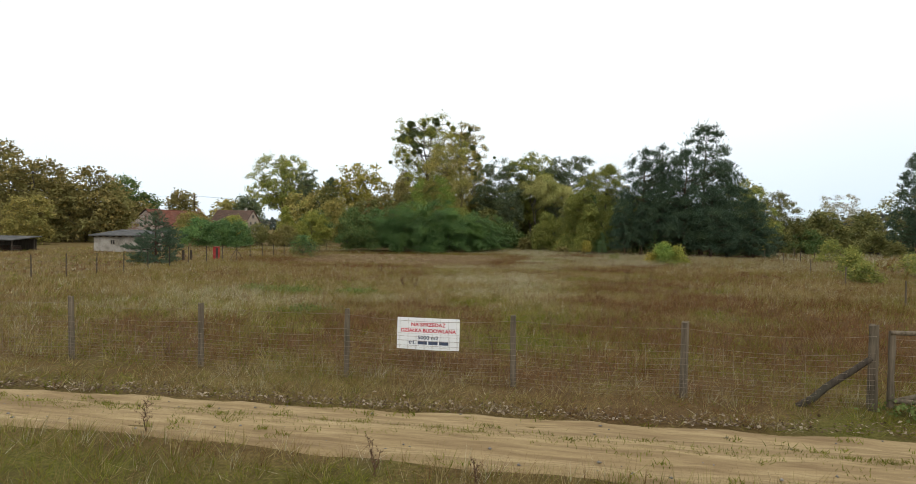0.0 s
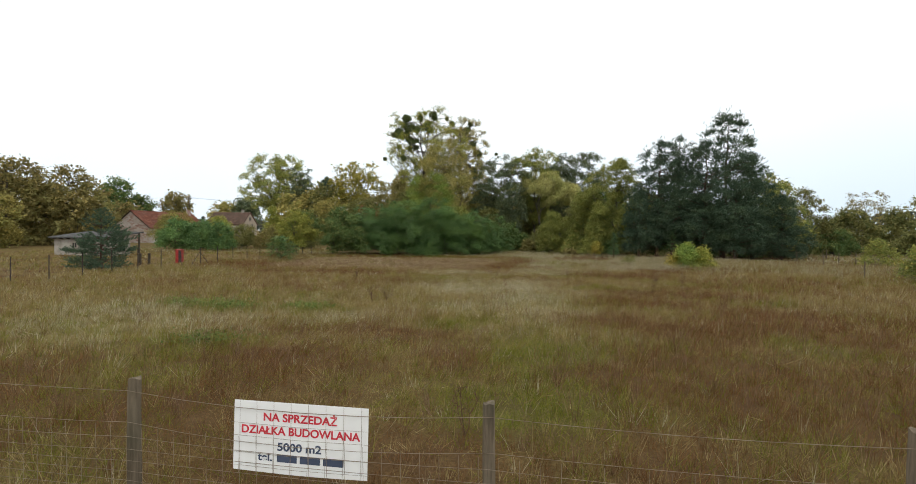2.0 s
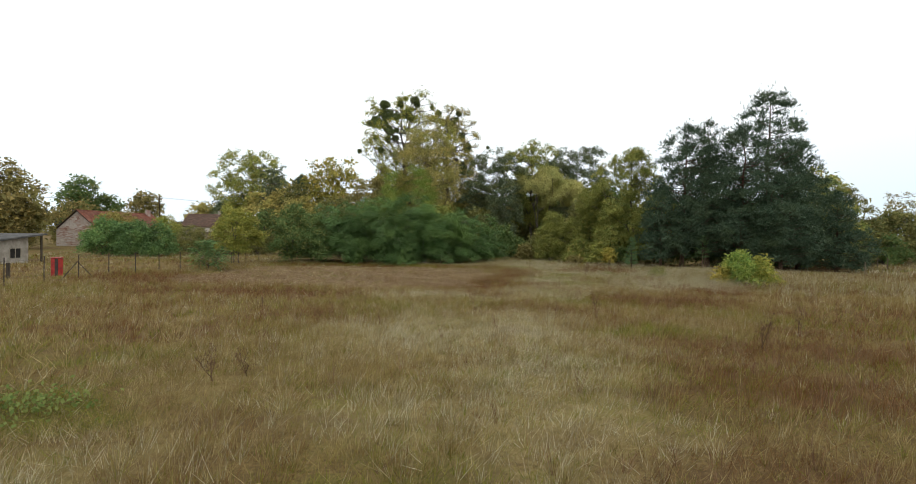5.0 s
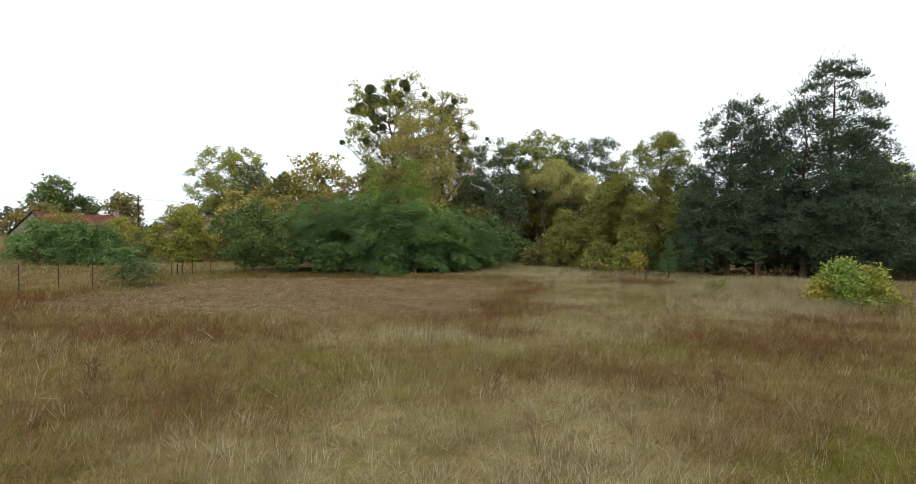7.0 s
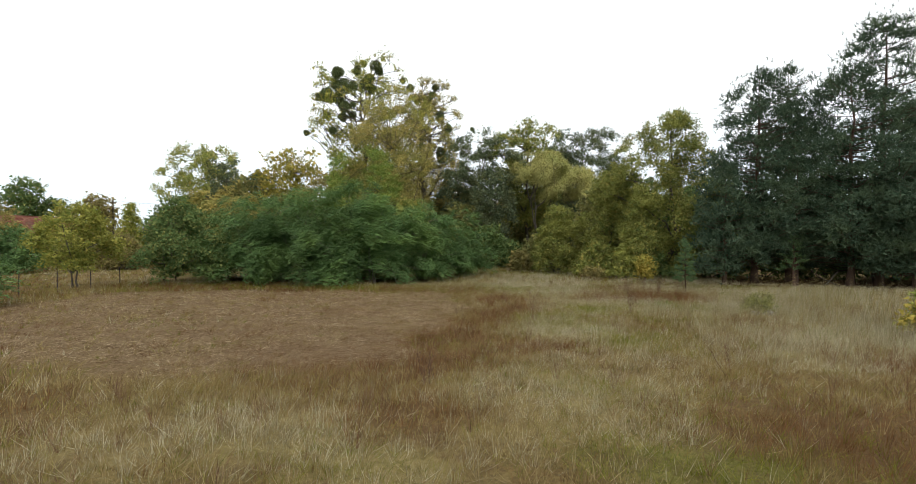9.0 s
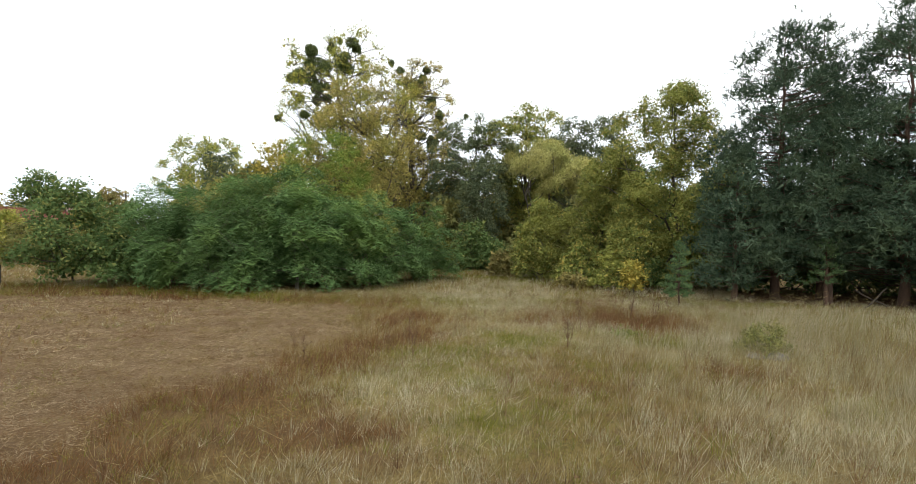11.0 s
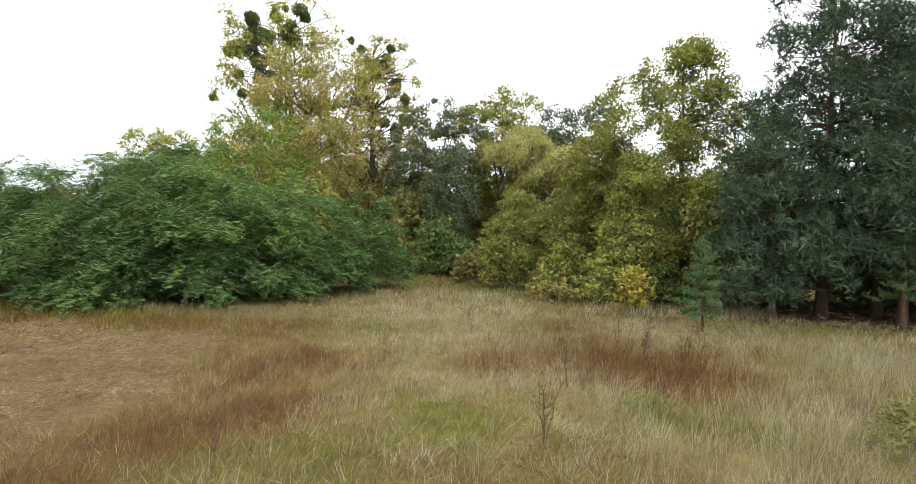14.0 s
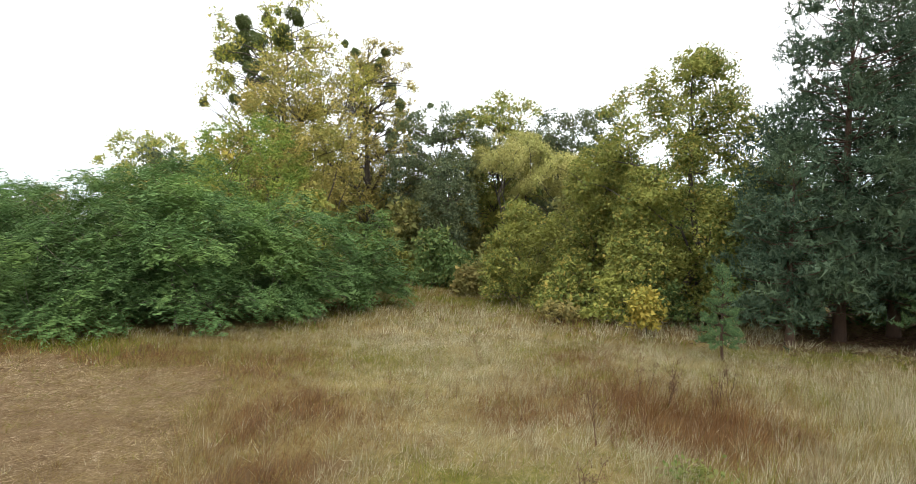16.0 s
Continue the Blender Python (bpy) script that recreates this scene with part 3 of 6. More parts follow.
def sandy_track():
    xs = np.arange(-60, 60.1, 0.3)
    s, n = track_edge(np.clip(xs, -25, 25))
    k = np.linspace(0, 1, 29)
    y = s[:, None] + (n - s)[:, None] * k
    # two wheel ruts with a raised crown between them
    prof = -0.045 * np.exp(-((k - 0.22) / 0.1) ** 2) - 0.045 * np.exp(-((k - 0.78) / 0.1) ** 2) + 0.035 * np.exp(-((k - 0.5) / 0.1) ** 2)
    prof = prof + 0.04 - 0.09 * (np.exp(-(k / 0.05) ** 2) + np.exp(-((1 - k) / 0.05) ** 2))
    rng = np.random.default_rng(3)
    z = prof[None] + rng.normal(0, 0.007, y.shape) + 0.012 * np.sin(3.3 * xs)[:, None] * np.sin(9 * k)[None]
    v = np.stack([np.repeat(xs[:, None], len(k), 1), y, z], -1).reshape(-1, 3)
    i, j = np.meshgrid(np.arange(len(xs) - 1), np.arange(len(k) - 1), indexing="ij")
    a = (i * len(k) + j).ravel()
    ob = arrays("road", v, np.stack([a, a + len(k), a + len(k) + 1, a + 1], 1), M["sand"], smooth=True)
    tagged(ob, "pale sandy farm track with two wheel ruts", "dirt road", kind="structure")


ground_sheet()
sandy_track()

# ---- trees ----


def crown_width(t, shape):
    """Half width of a crown at the height t (0 foot, 1 top)."""
    t = np.clip(t, 0, 1)
    if isinstance(shape, float):
        return ((1 - t) ** shape * 0.95 + 0.05) * (0.72 + 0.28 * np.clip(t / 0.2, 0, 1))
    if shape == "cone":
        return (1 - t) ** 0.8 * 0.95 + 0.05
    if shape == "bush":
        return np.cos(t * 1.42) ** 0.6
    if shape == "vase":
        return 0.35 + 0.65 * np.sin(np.pi * (0.02 + 0.72 * t)) ** 1.2
    return np.sin(np.pi * (0.14 + 0.75 * t)) ** 0.62


def crown_boughs(h, r, zb, shape, rng, bough, gaps):
    """The leafy boughs of a crown of uneven outline, as rows x, y, z, radius and way out, the largest first."""
    H = h - zb
    b0 = min(max(bough * r, 0.2), 2.2)
    n = int((2.4 if isinstance(shape, str) else 3.0) * H * r / b0 ** 2) + 5
    grid = np.linspace(0, 1, 60)
    cdf = np.cumsum(crown_width(grid, shape) + (0.08 if isinstance(shape, str) else 0.3))
    t = np.interp((np.arange(n) + rng.random(n)) / n, cdf / cdf[-1], grid)
    a = np.arange(n) * 2.39996 + rng.uniform(-0.6, 0.6, n)
    b = b0 * rng.uniform(0.55, 1.35, n) * (1.12 - 0.35 * t)
    p1, p2, p3, p4 = rng.uniform(0, 6.28, 4)
    out = 1 + 0.15 * np.sin(2 * a + p1 + 2.5 * t) + 0.13 * np.sin(3 * a + p2 - 7 * t) + 0.09 * np.sin(5 * a + p3 + 11 * t)
    d = np.maximum(0.94 * r * crown_width(t, shape) * out - 0.5 * b, 0)
    d = np.where(rng.random(n) < 0.26, d * rng.uniform(0.1, 0.6, n), d)
    # the crown ends in several tops of different height
    peak = 1 - np.clip(0.05 + 0.07 * np.sin(2 * a + p4) + 0.06 * np.sin(5 * a + p1), 0, 1) * np.minimum(1, d / r * 2.2)
    z = np.clip(zb + H * t * peak, zb + 0.15 * b, h - 0.5 * b)
    rows = np.stack([d * np.cos(a), d * np.sin(a), z, b, np.cos(a), np.sin(a)], 1)
    rows = rows[rng.random(n) > gaps]
    return rows[np.argsort(-rows[:, 3])]


def leaf_tris(centres, axis, normal, length, width):
    """Leaves of one triangle each, for crowns seen from afar."""
    axis = unit(axis)
    side = unit(np.cross(axis, normal))
    L, W = length[:, None], width[:, None]
    v = np.stack([centres - axis * L * 0.5 + side * W * 0.5, centres - axis * L * 0.4 - side * W * 0.5, centres + axis * L * 0.5], 1)
    return v.reshape(-1, 3), np.arange(len(centres) * 3).reshape(-1, 3)


def over_boughs(rows, count, rng, rz, tilt, depth, shrink):
    """Places over the domed upper side of each bough, fewer beneath it: bough, place, way up from its skin, way out."""
    k = np.repeat(np.arange(len(rows)), count)
    n = len(k)
    out = np.concatenate([rows[:, 4:6], np.zeros((len(rows), 1))], 1)
    w = unit(np.array([0, 0, 1.0]) + tilt * out + rng.normal(0, 0.22, out.shape))
    e1 = unit(np.cross(w, np.array([0.3, 0.9, 0.1])))
    e2 = np.cross(w, e1)
    u = unit(rng.normal(size=(n, 3)))
    u[:, 2] = np.where(rng.random(n) < 0.85, np.abs(u[:, 2]), -0.5 * np.abs(u[:, 2]))
    ph = rng.uniform(0, 6.28, (len(rows), 3))[k]
    lump = 1 + 0.17 * np.sin(5 * u[:, 0] + ph[:, 0]) + 0.15 * np.sin(5 * u[:, 1] + ph[:, 1] + 3 * u[:, 2])
    rad = shrink * (1 - depth * rng.random(n) ** 1.4) * lump * np.where(rng.random(n) < 0.07, rng.uniform(1.05, 1.35, n), 1)
    nrm = unit(e1[k] * u[:, :1] + e2[k] * u[:, 1:2] + w[k] * u[:, 2:3] / rz)
    c = rows[k, :3] + (rows[k, 3] * rad)[:, None] * (e1[k] * u[:, :1] + e2[k] * u[:, 1:2] + rz * w[k] * u[:, 2:3])
    return k, c, nrm, out[k]


def foliage(rows, cover, leaf, rng, rz=0.6, tilt=0.5, droop=0.15, spray=False, depth=0.42, shrink=1.0):
    """Sprigs of leaves over the boughs."""
    per = 9 if spray else 7
    count = np.maximum(3, (cover * 3.2 * rows[:, 3] ** 2 / (0.5 * leaf[0] * leaf[1]) / per * rng.uniform(0.7, 1.3, len(rows))).astype(int))
    up = np.array([0, 0, 1.0])
    k, c, skin, out = over_boughs(rows, count, rng, rz, tilt, depth, shrink)
    n, m = len(c), len(c) * per
    c, nrm, o = np.repeat(c, per, 0), np.repeat(skin, per, 0), np.repeat(out, per, 0)
    if spray:
        # feathered leaves: leaflets in two rows along a hanging stalk
        s = np.repeat(unit(out * 0.6 + skin * np.array([0.7, 0.7, 0.15]) + rng.normal(0, 0.4, (n, 3)) - 0.25 * up), per, 0)
        side = unit(np.cross(s, up))
        q = np.tile(np.linspace(0, 1, per), n)[:, None]
        lr = np.where(np.arange(m) % 2, 1.0, -1.0)[:, None]
        L = 2.7 * leaf[0]
        c = c + s * q * L + side * lr * 0.4 * leaf[0] - up * 0.22 * L * q ** 2
        ax = side * lr + 0.5 * s + rng.normal(0, 0.2, (m, 3))
        nm = up + 0.3 * nrm + rng.normal(0, 0.28, (m, 3))
    else:
        c = c + rng.normal(0, 0.85 * leaf[0], (m, 3)) * np.array([1, 1, 0.75])
        ax = 0.5 * o + 0.3 * nrm + rng.normal(0, 0.6, (m, 3)) - droop * up
        nm = 0.6 * nrm + 0.5 * up + rng.normal(0, 0.4, (m, 3))
    return leaf_tris(c, ax, nm, leaf[0] * rng.uniform(0.7, 1.3, m), leaf[1] * rng.uniform(0.7, 1.3, m))


def tree(name, x, y, h, r, zb, leaf_key, label, seed, n_limbs=9, cover=1.1, leaf=(0.22, 0.13), bough=0.27, rz=0.6, tilt=0.5,
         trunk_r=0.16, bark="bark", shape="round", lean=(0, 0), twigs=1, spray=False, stems=1, category="tree", group="", droop=0.15, gaps=0.08):
    """A broadleaf tree or shrub: stem or stems, limbs and twigs into the boughs, and sprigs of leaves over them."""
    rng = np.random.default_rng(seed)
    ob = thing(name, x, y, float(land(x, y)), label, category, group)
    rows = crown_boughs(h, r, zb, shape, rng, bough, gaps)
    outer = foliage(rows, 1.05 * cover, leaf, rng, rz, tilt, droop, spray)
    inner = foliage(rows, (0.3 if spray else 0.5) * cover, (1.6 * leaf[0], 1.6 * leaf[1]), rng, rz, tilt, droop, spray, 0.7, 0.62)
    arrays("crown", *join([outer, inner]), M[leaf_key], ob)
    top = np.array([lean[0] + rows[:, 0].mean(), lean[1] + rows[:, 1].mean(), h * 0.9])
    anchors = []
    for s in range(stems):
        foot = np.array([0, 0, -0.15]) + (np.append(rng.normal(0, 0.12 + 0.10 * r, 2), 0) if stems > 1 else 0)
        goal = top if stems == 1 else rows[rng.integers(len(rows)), :3]
        n = 9
        p = bend(foot, goal, 0.0, n, rng, 0.012)
        rad = trunk_r * (1 - 0.88 * np.linspace(0, 1, n)) / (1 if stems == 1 else 1.8)
        rad[0] *= 1.5
        v, f = tube(p, rad, 8 if stems == 1 else 5)
        arrays("trunk" if stems == 1 else "stem", v, f, M[bark], ob, smooth=True)
        anchors.append(p[2:])
    stem = p if stems == 1 else anchors[0]
    for L in rows[:n_limbs]:
        z0 = np.clip(L[2] - 0.7 * np.hypot(L[0], L[1]) - 0.5, zb * 0.55 + 0.1, h * 0.8)
        k = np.clip(np.interp(z0, stem[:, 2], np.arange(len(stem))), 0, len(stem) - 1)
        a = stem[int(k)] + (stem[min(int(k) + 1, len(stem) - 1)] - stem[int(k)]) * (k % 1)
        lr = trunk_r * 0.42 * (1 - 0.6 * z0 / h)
        line = bend(a, L[:3], 0.06, 6, rng, 0.03)
        v, f = tube(line, np.linspace(lr, lr * 0.35, 6), 5)
        arrays("limb", v, f, M[bark], ob)
        anchors.append(line[1:])
    anchors = np.concatenate(anchors)
    twigwork = []
    for i, L in enumerate(rows):
        if i >= n_limbs:
            away = np.linalg.norm(anchors - L[:3], axis=1) + 1.5 * np.maximum(0, anchors[:, 2] - L[2] + 0.3 * L[3])
            twigwork.append(tube(bend(anchors[away.argmin()], L[:3], 0.04, 4, rng, 0.03), np.linspace(trunk_r * 0.16, trunk_r * 0.07, 4), 3))
        for q in range(twigs if leaf[0] < 0.28 else 0):
            e = L[:3] + L[3] * np.array([L[4] * 0.6, L[5] * 0.6, 0.3]) + rng.normal(0, 0.5 * L[3], 3)
            twigwork.append(tube(bend(L[:3] - 0.2 * L[3], e, 0.05, 3, rng, 0.04), np.linspace(trunk_r * 0.09, 0.005, 3), 3))
    tagged(arrays("twigwork", *join(twigwork), M[bark], ob), kind="stuff")
    return ob


def pine(x, y, h, r, zb, seed, label, trunk_r=0.17, power=0.4, bough=0.24, rz=0.6, cover=1.0, tuft=(0.18, 0.032, 9), gaps=0.06, lean=(0, 0)):
    """A grown pine: straight stem, a branch to every bough, tufts of needles over the boughs and upright tufts at its top."""
    rng = np.random.default_rng(seed)
    ob = thing("pine_tree", x, y, float(land(x, y)), label, "pine")
    n = 10
    stem = bend((0, 0, -0.15), (lean[0] + rng.normal(0, 0.01 * h), lean[1] + rng.normal(0, 0.01 * h), h * 0.97), 0, n, rng, 0.004)
    arrays("trunk", *tube(stem, trunk_r * (1 - 0.93 * np.linspace(0, 1, n) ** 1.1) * np.where(np.arange(n) == 0, 1.3, 1), 9), M["pine_bark"], ob, smooth=True)
    rows = crown_boughs(h, r, zb, power, rng, bough, gaps)
    rows[:, 0] += np.interp(rows[:, 2], stem[:, 2], stem[:, 0])
    rows[:, 1] += np.interp(rows[:, 2], stem[:, 2], stem[:, 1])
    # tall narrow candles break the outline at the top
    tops = rows[rows[:, 2] > zb + 0.72 * (h - zb)].copy()
    wood = []
    for L in rows:
        d = math.hypot(L[0], L[1])
        z0 = max(zb * 0.5, L[2] - 0.25 * d * (0.4 + L[2] / h))
        a = [np.interp(z0, stem[:, 2], stem[:, i]) for i in range(3)]
        wood.append(tube(bend(a, L[:3] + 0.5 * L[3] * np.array([L[4], L[5], 0.1]), -0.05, 5, rng, 0.02), np.linspace(0.014 + 0.009 * d, 0.008, 5), 4))
    tagged(arrays("branchwork", *join(wood), M["pine_bark"], ob), kind="stuff")
    up = np.array([0, 0, 1.0])
    count = np.maximum(4, (cover * 3.2 * rows[:, 3] ** 2 / (1.9 * tuft[0] ** 2) * rng.uniform(0.75, 1.25, len(rows))).astype(int))
    k, c, nrm, out = over_boughs(rows, count, rng, rz, 0.3, 0.4, 1.0)
    ax = unit(0.55 * nrm + 0.45 * up + 0.3 * out + rng.normal(0, 0.2, c.shape))
    many = np.repeat(np.arange(len(tops)), 8)
    spike = tops[many, :3] + rng.normal(0, 0.3, (len(many), 3)) * tops[many, 3:4] + up * (tops[many, 3] * np.tile(np.linspace(0.2, 1.25, 8), len(tops)))[:, None] * 0.7
    c, ax = np.concatenate([c, spike]), np.concatenate([ax, np.tile(up, (len(spike), 1))])
    m = tuft[2]
    c2, a2 = np.repeat(c, m, 0), np.repeat(ax, m, 0)
    base = c2 + a2 * (np.tile(np.linspace(-0.5, 0.6, m), len(c)) * tuft[0])[:, None]
    tip = base + unit(0.6 * a2 + 0.9 * unit(rng.normal(size=c2.shape))) * tuft[0] * rng.uniform(0.7, 1.2, (len(c2), 1))
    # wide spikes added inside the boughs to block sky gaps and darken them
    k, q, _, _ = over_boughs(rows, np.maximum(3, (count * 1.1).astype(int)), rng, rz, 0.3, 0.8, 0.65)
    v, f = join([spikes(base, tip, tuft[1]), spikes(q, q + unit(rng.normal(size=q.shape)) * rng.uniform(1.2, 2.2, (len(q), 1)) * tuft[0], 3.2 * tuft[1])])
    arrays("crown", v, f, M["pine"], ob)
    return ob


def whorled_pine(x, y, h, r, zb, seed, label, key="pine", whorl=0.5, per_whorl=7, step=0.23, needle=0.16, trunk_r=0.17, name="pine_tree", power=0.5, group="", width=0.03, rise=0.26, needles=14, shoot=0.55, low=0.8, lift=0.3):
    """A young pine: straight stem, whorls of bent branches bearing flat fans of shoots, and a tuft of needles at every step along them."""
    rng = np.random.default_rng(seed)
    ob = thing(name, x, y, float(land(x, y)), label, "pine", group)
    n = 10
    stem = bend((0, 0, -0.15), (rng.normal(0, 0.02 * h), rng.normal(0, 0.02 * h), h * 0.985), 0, n, rng, 0.004)
    arrays("trunk", *tube(stem, trunk_r * (1 - 0.93 * np.linspace(0, 1, n) ** 1.1) * np.where(np.arange(n) == 0, 1.3, 1), 9), M["pine_bark"], ob, smooth=True)
    wood, spots, ways = [], [], []
    up = np.array([0, 0, 1.0])
    side_bias = rng.uniform(0, 6.28)
    z = zb
    while z < h - 0.15 * whorl:
        t = (z - zb) / (h - zb)
        reach = r * ((1 - t) ** power * 0.95 + 0.05) * (1 if t > 0.15 else low + (1 - low) * t / 0.15)
        turn = rng.uniform(0, 6.28)
        m = per_whorl if t < 0.85 else 4
        for k in range(m):
            ang = turn + 6.283 * k / m + rng.normal(0, 0.25)
            L = reach * rng.uniform(0.5, 1.12) * (1 + 0.16 * math.sin(ang + side_bias + 5 * t))
            climb = rise * L * rng.uniform(0.2, 1.2) * (2.6 * t - 0.25)
            a = np.array([np.interp(z, stem[:, 2], stem[:, 0]), np.interp(z, stem[:, 2], stem[:, 1]), z + rng.uniform(-0.2, 0.2) * whorl])
            out = np.array([math.cos(ang), math.sin(ang), 0])
            b = a + out * L + up * climb
            p = bend(a, b, -0.06, 5, rng, 0.03)
            wood.append(tube(p, np.linspace(0.012 + 0.008 * L, 0.005, 5), 4))
            sidew = np.array([-math.sin(ang), math.cos(ang), 0])
            # side shoots in the branch's plane, shorter towards its tip
            j = max(3, int(L / (0.62 * step) * 0.62))
            s = np.linspace(0.30, 1.0, j) + rng.normal(0, 0.02, j)
            foot = np.stack([np.interp(s, np.linspace(0, 1, 5), p[:, i]) for i in range(3)], 1)
            lr = np.where(np.arange(j) % 2, 1.0, -1.0)[:, None]
            way = unit(0.75 * out + sidew * lr * rng.uniform(0.4, 1.1, (j, 1)) + up * rng.normal(lift + 0.3 * t, 0.35, (j, 1)))
            way[-1] = unit(out + (0.05 + lift) * up)
            span = (shoot * L * (1.08 - s) + 0.5 * step) * rng.uniform(0.6, 1.2, j)
            tufts = np.maximum(1, (span / step).astype(int) + 1)
            kk = np.repeat(np.arange(j), tufts)
            q = np.concatenate([np.linspace(0.35, 1.0, c) if c > 1 else np.ones(1) for c in tufts])
            spots.append(foot[kk] + way[kk] * (span[kk] * q)[:, None] + up * (0.10 * span[kk] * q ** 2)[:, None] + rng.normal(0, 0.10 * step, (len(kk), 3)))
            ways.append(unit(way[kk] + up * rng.uniform(0.15, 0.8, (len(kk), 1))))
        z += whorl * rng.uniform(0.8, 1.2) * (1 if t < 0.8 else 0.75)
    # the leader
    lead = np.linspace(h - 1.2 * whorl, h, 6)
    spots.append(np.stack([np.full(6, stem[-1, 0]), np.full(6, stem[-1, 1]), lead], 1))
    ways.append(np.tile(up, (6, 1)))
    tagged(arrays("branchwork", *join(wood), M["pine_bark"], ob), kind="stuff")
    q, ax = np.concatenate(spots), np.concatenate(ways)
    k = needles
    q2, a2 = np.repeat(q, k, 0), np.repeat(ax, k, 0)
    along = (np.tile(np.linspace(-0.35, 0.45, k), len(q)) * step)[:, None]
    base = q2 + a2 * along
    tip = base + unit(a2 * 0.55 + unit(rng.normal(size=q2.shape)) * 0.9) * needle * rng.uniform(0.7, 1.2, (len(q2), 1))
    v, f = spikes(base, tip, width)
    arrays("crown", v, f, M[key], ob)
    return ob

# ---- woodland at the back of the meadow ----


def locust_thicket():
    spots = [(-13.2, 68.4, 5.7, 4.1), (-17.6, 68.2, 6.2, 4.3), (-21.6, 68.8, 6.0, 4.0), (-15.4, 71.6, 7.1, 4.4), (-10.8, 72.0, 5.5, 3.2), (-9.0, 75.6, 5.2, 2.6), (-20.5, 73.0, 7.0, 3.8), (-24.6, 70.5, 5.9, 3.0)]
    for i, (x, y, h, r) in enumerate(spots):
        tree("locust_shrub", x, y, h, r, 0.6, "locust", "dense green locust shrub with feathery leaves at the meadow edge", 40 + i, n_limbs=14, cover=1.5, spray=True, bough=0.22, rz=0.55, tilt=0.45, gaps=0.08,
             leaf=(0.152, 0.058), trunk_r=0.06, bark="pale_bark", shape="bush", stems=6, category="shrub", group="locust thicket", droop=0.35)
    for i, (x, y, h) in enumerate([(-10.2, 70.2, 1.6), (-8.3, 73.3, 1.4), (-19.5, 64.6, 1.1)]):
        tree("locust_sapling", x, y, h, 0.6, 0.4, "locust", "thin green locust sapling in the grass", 60 + i, n_limbs=4, leaf=(0.18, 0.06), trunk_r=0.025, category="sapling")


def mistletoe(parent, x, y, z, r, seed):
    """A ball of forked evergreen twigs with small leaves, hanging from its own branch."""
    rng = np.random.default_rng(seed)
    n = int(1500 * r * r + 260)
    d = unit(rng.normal(size=(n, 3)))
    stretch = rng.uniform(0.85, 1.15, 3)
    p = np.array([x, y, z]) + d * r * (0.25 + 0.75 * rng.random((n, 1)) ** 0.5) * (1 + 0.12 * np.sin(5 * d[:, :1] + seed)) * stretch
    v, f = leaf_tris(p, d + rng.normal(0, 0.7, d.shape), rng.normal(size=d.shape), rng.uniform(0.14, 0.24, n), rng.uniform(0.09, 0.14, n))
    ball = arrays("mistletoe", v, f, M["mistletoe"], parent, "dark evergreen mistletoe ball")
    v, f = tube(bend((x * 0.55 + (0.3 if x < 0 else -0.3), y * 0.3, z - 0.15 * abs(x) - 2.0), (x, y, z - 0.2 * r), 0.03, 6, rng, 0.02), np.linspace(0.06, 0.02, 6), 5)
    arrays("limb", v, f, M["bark"], parent)


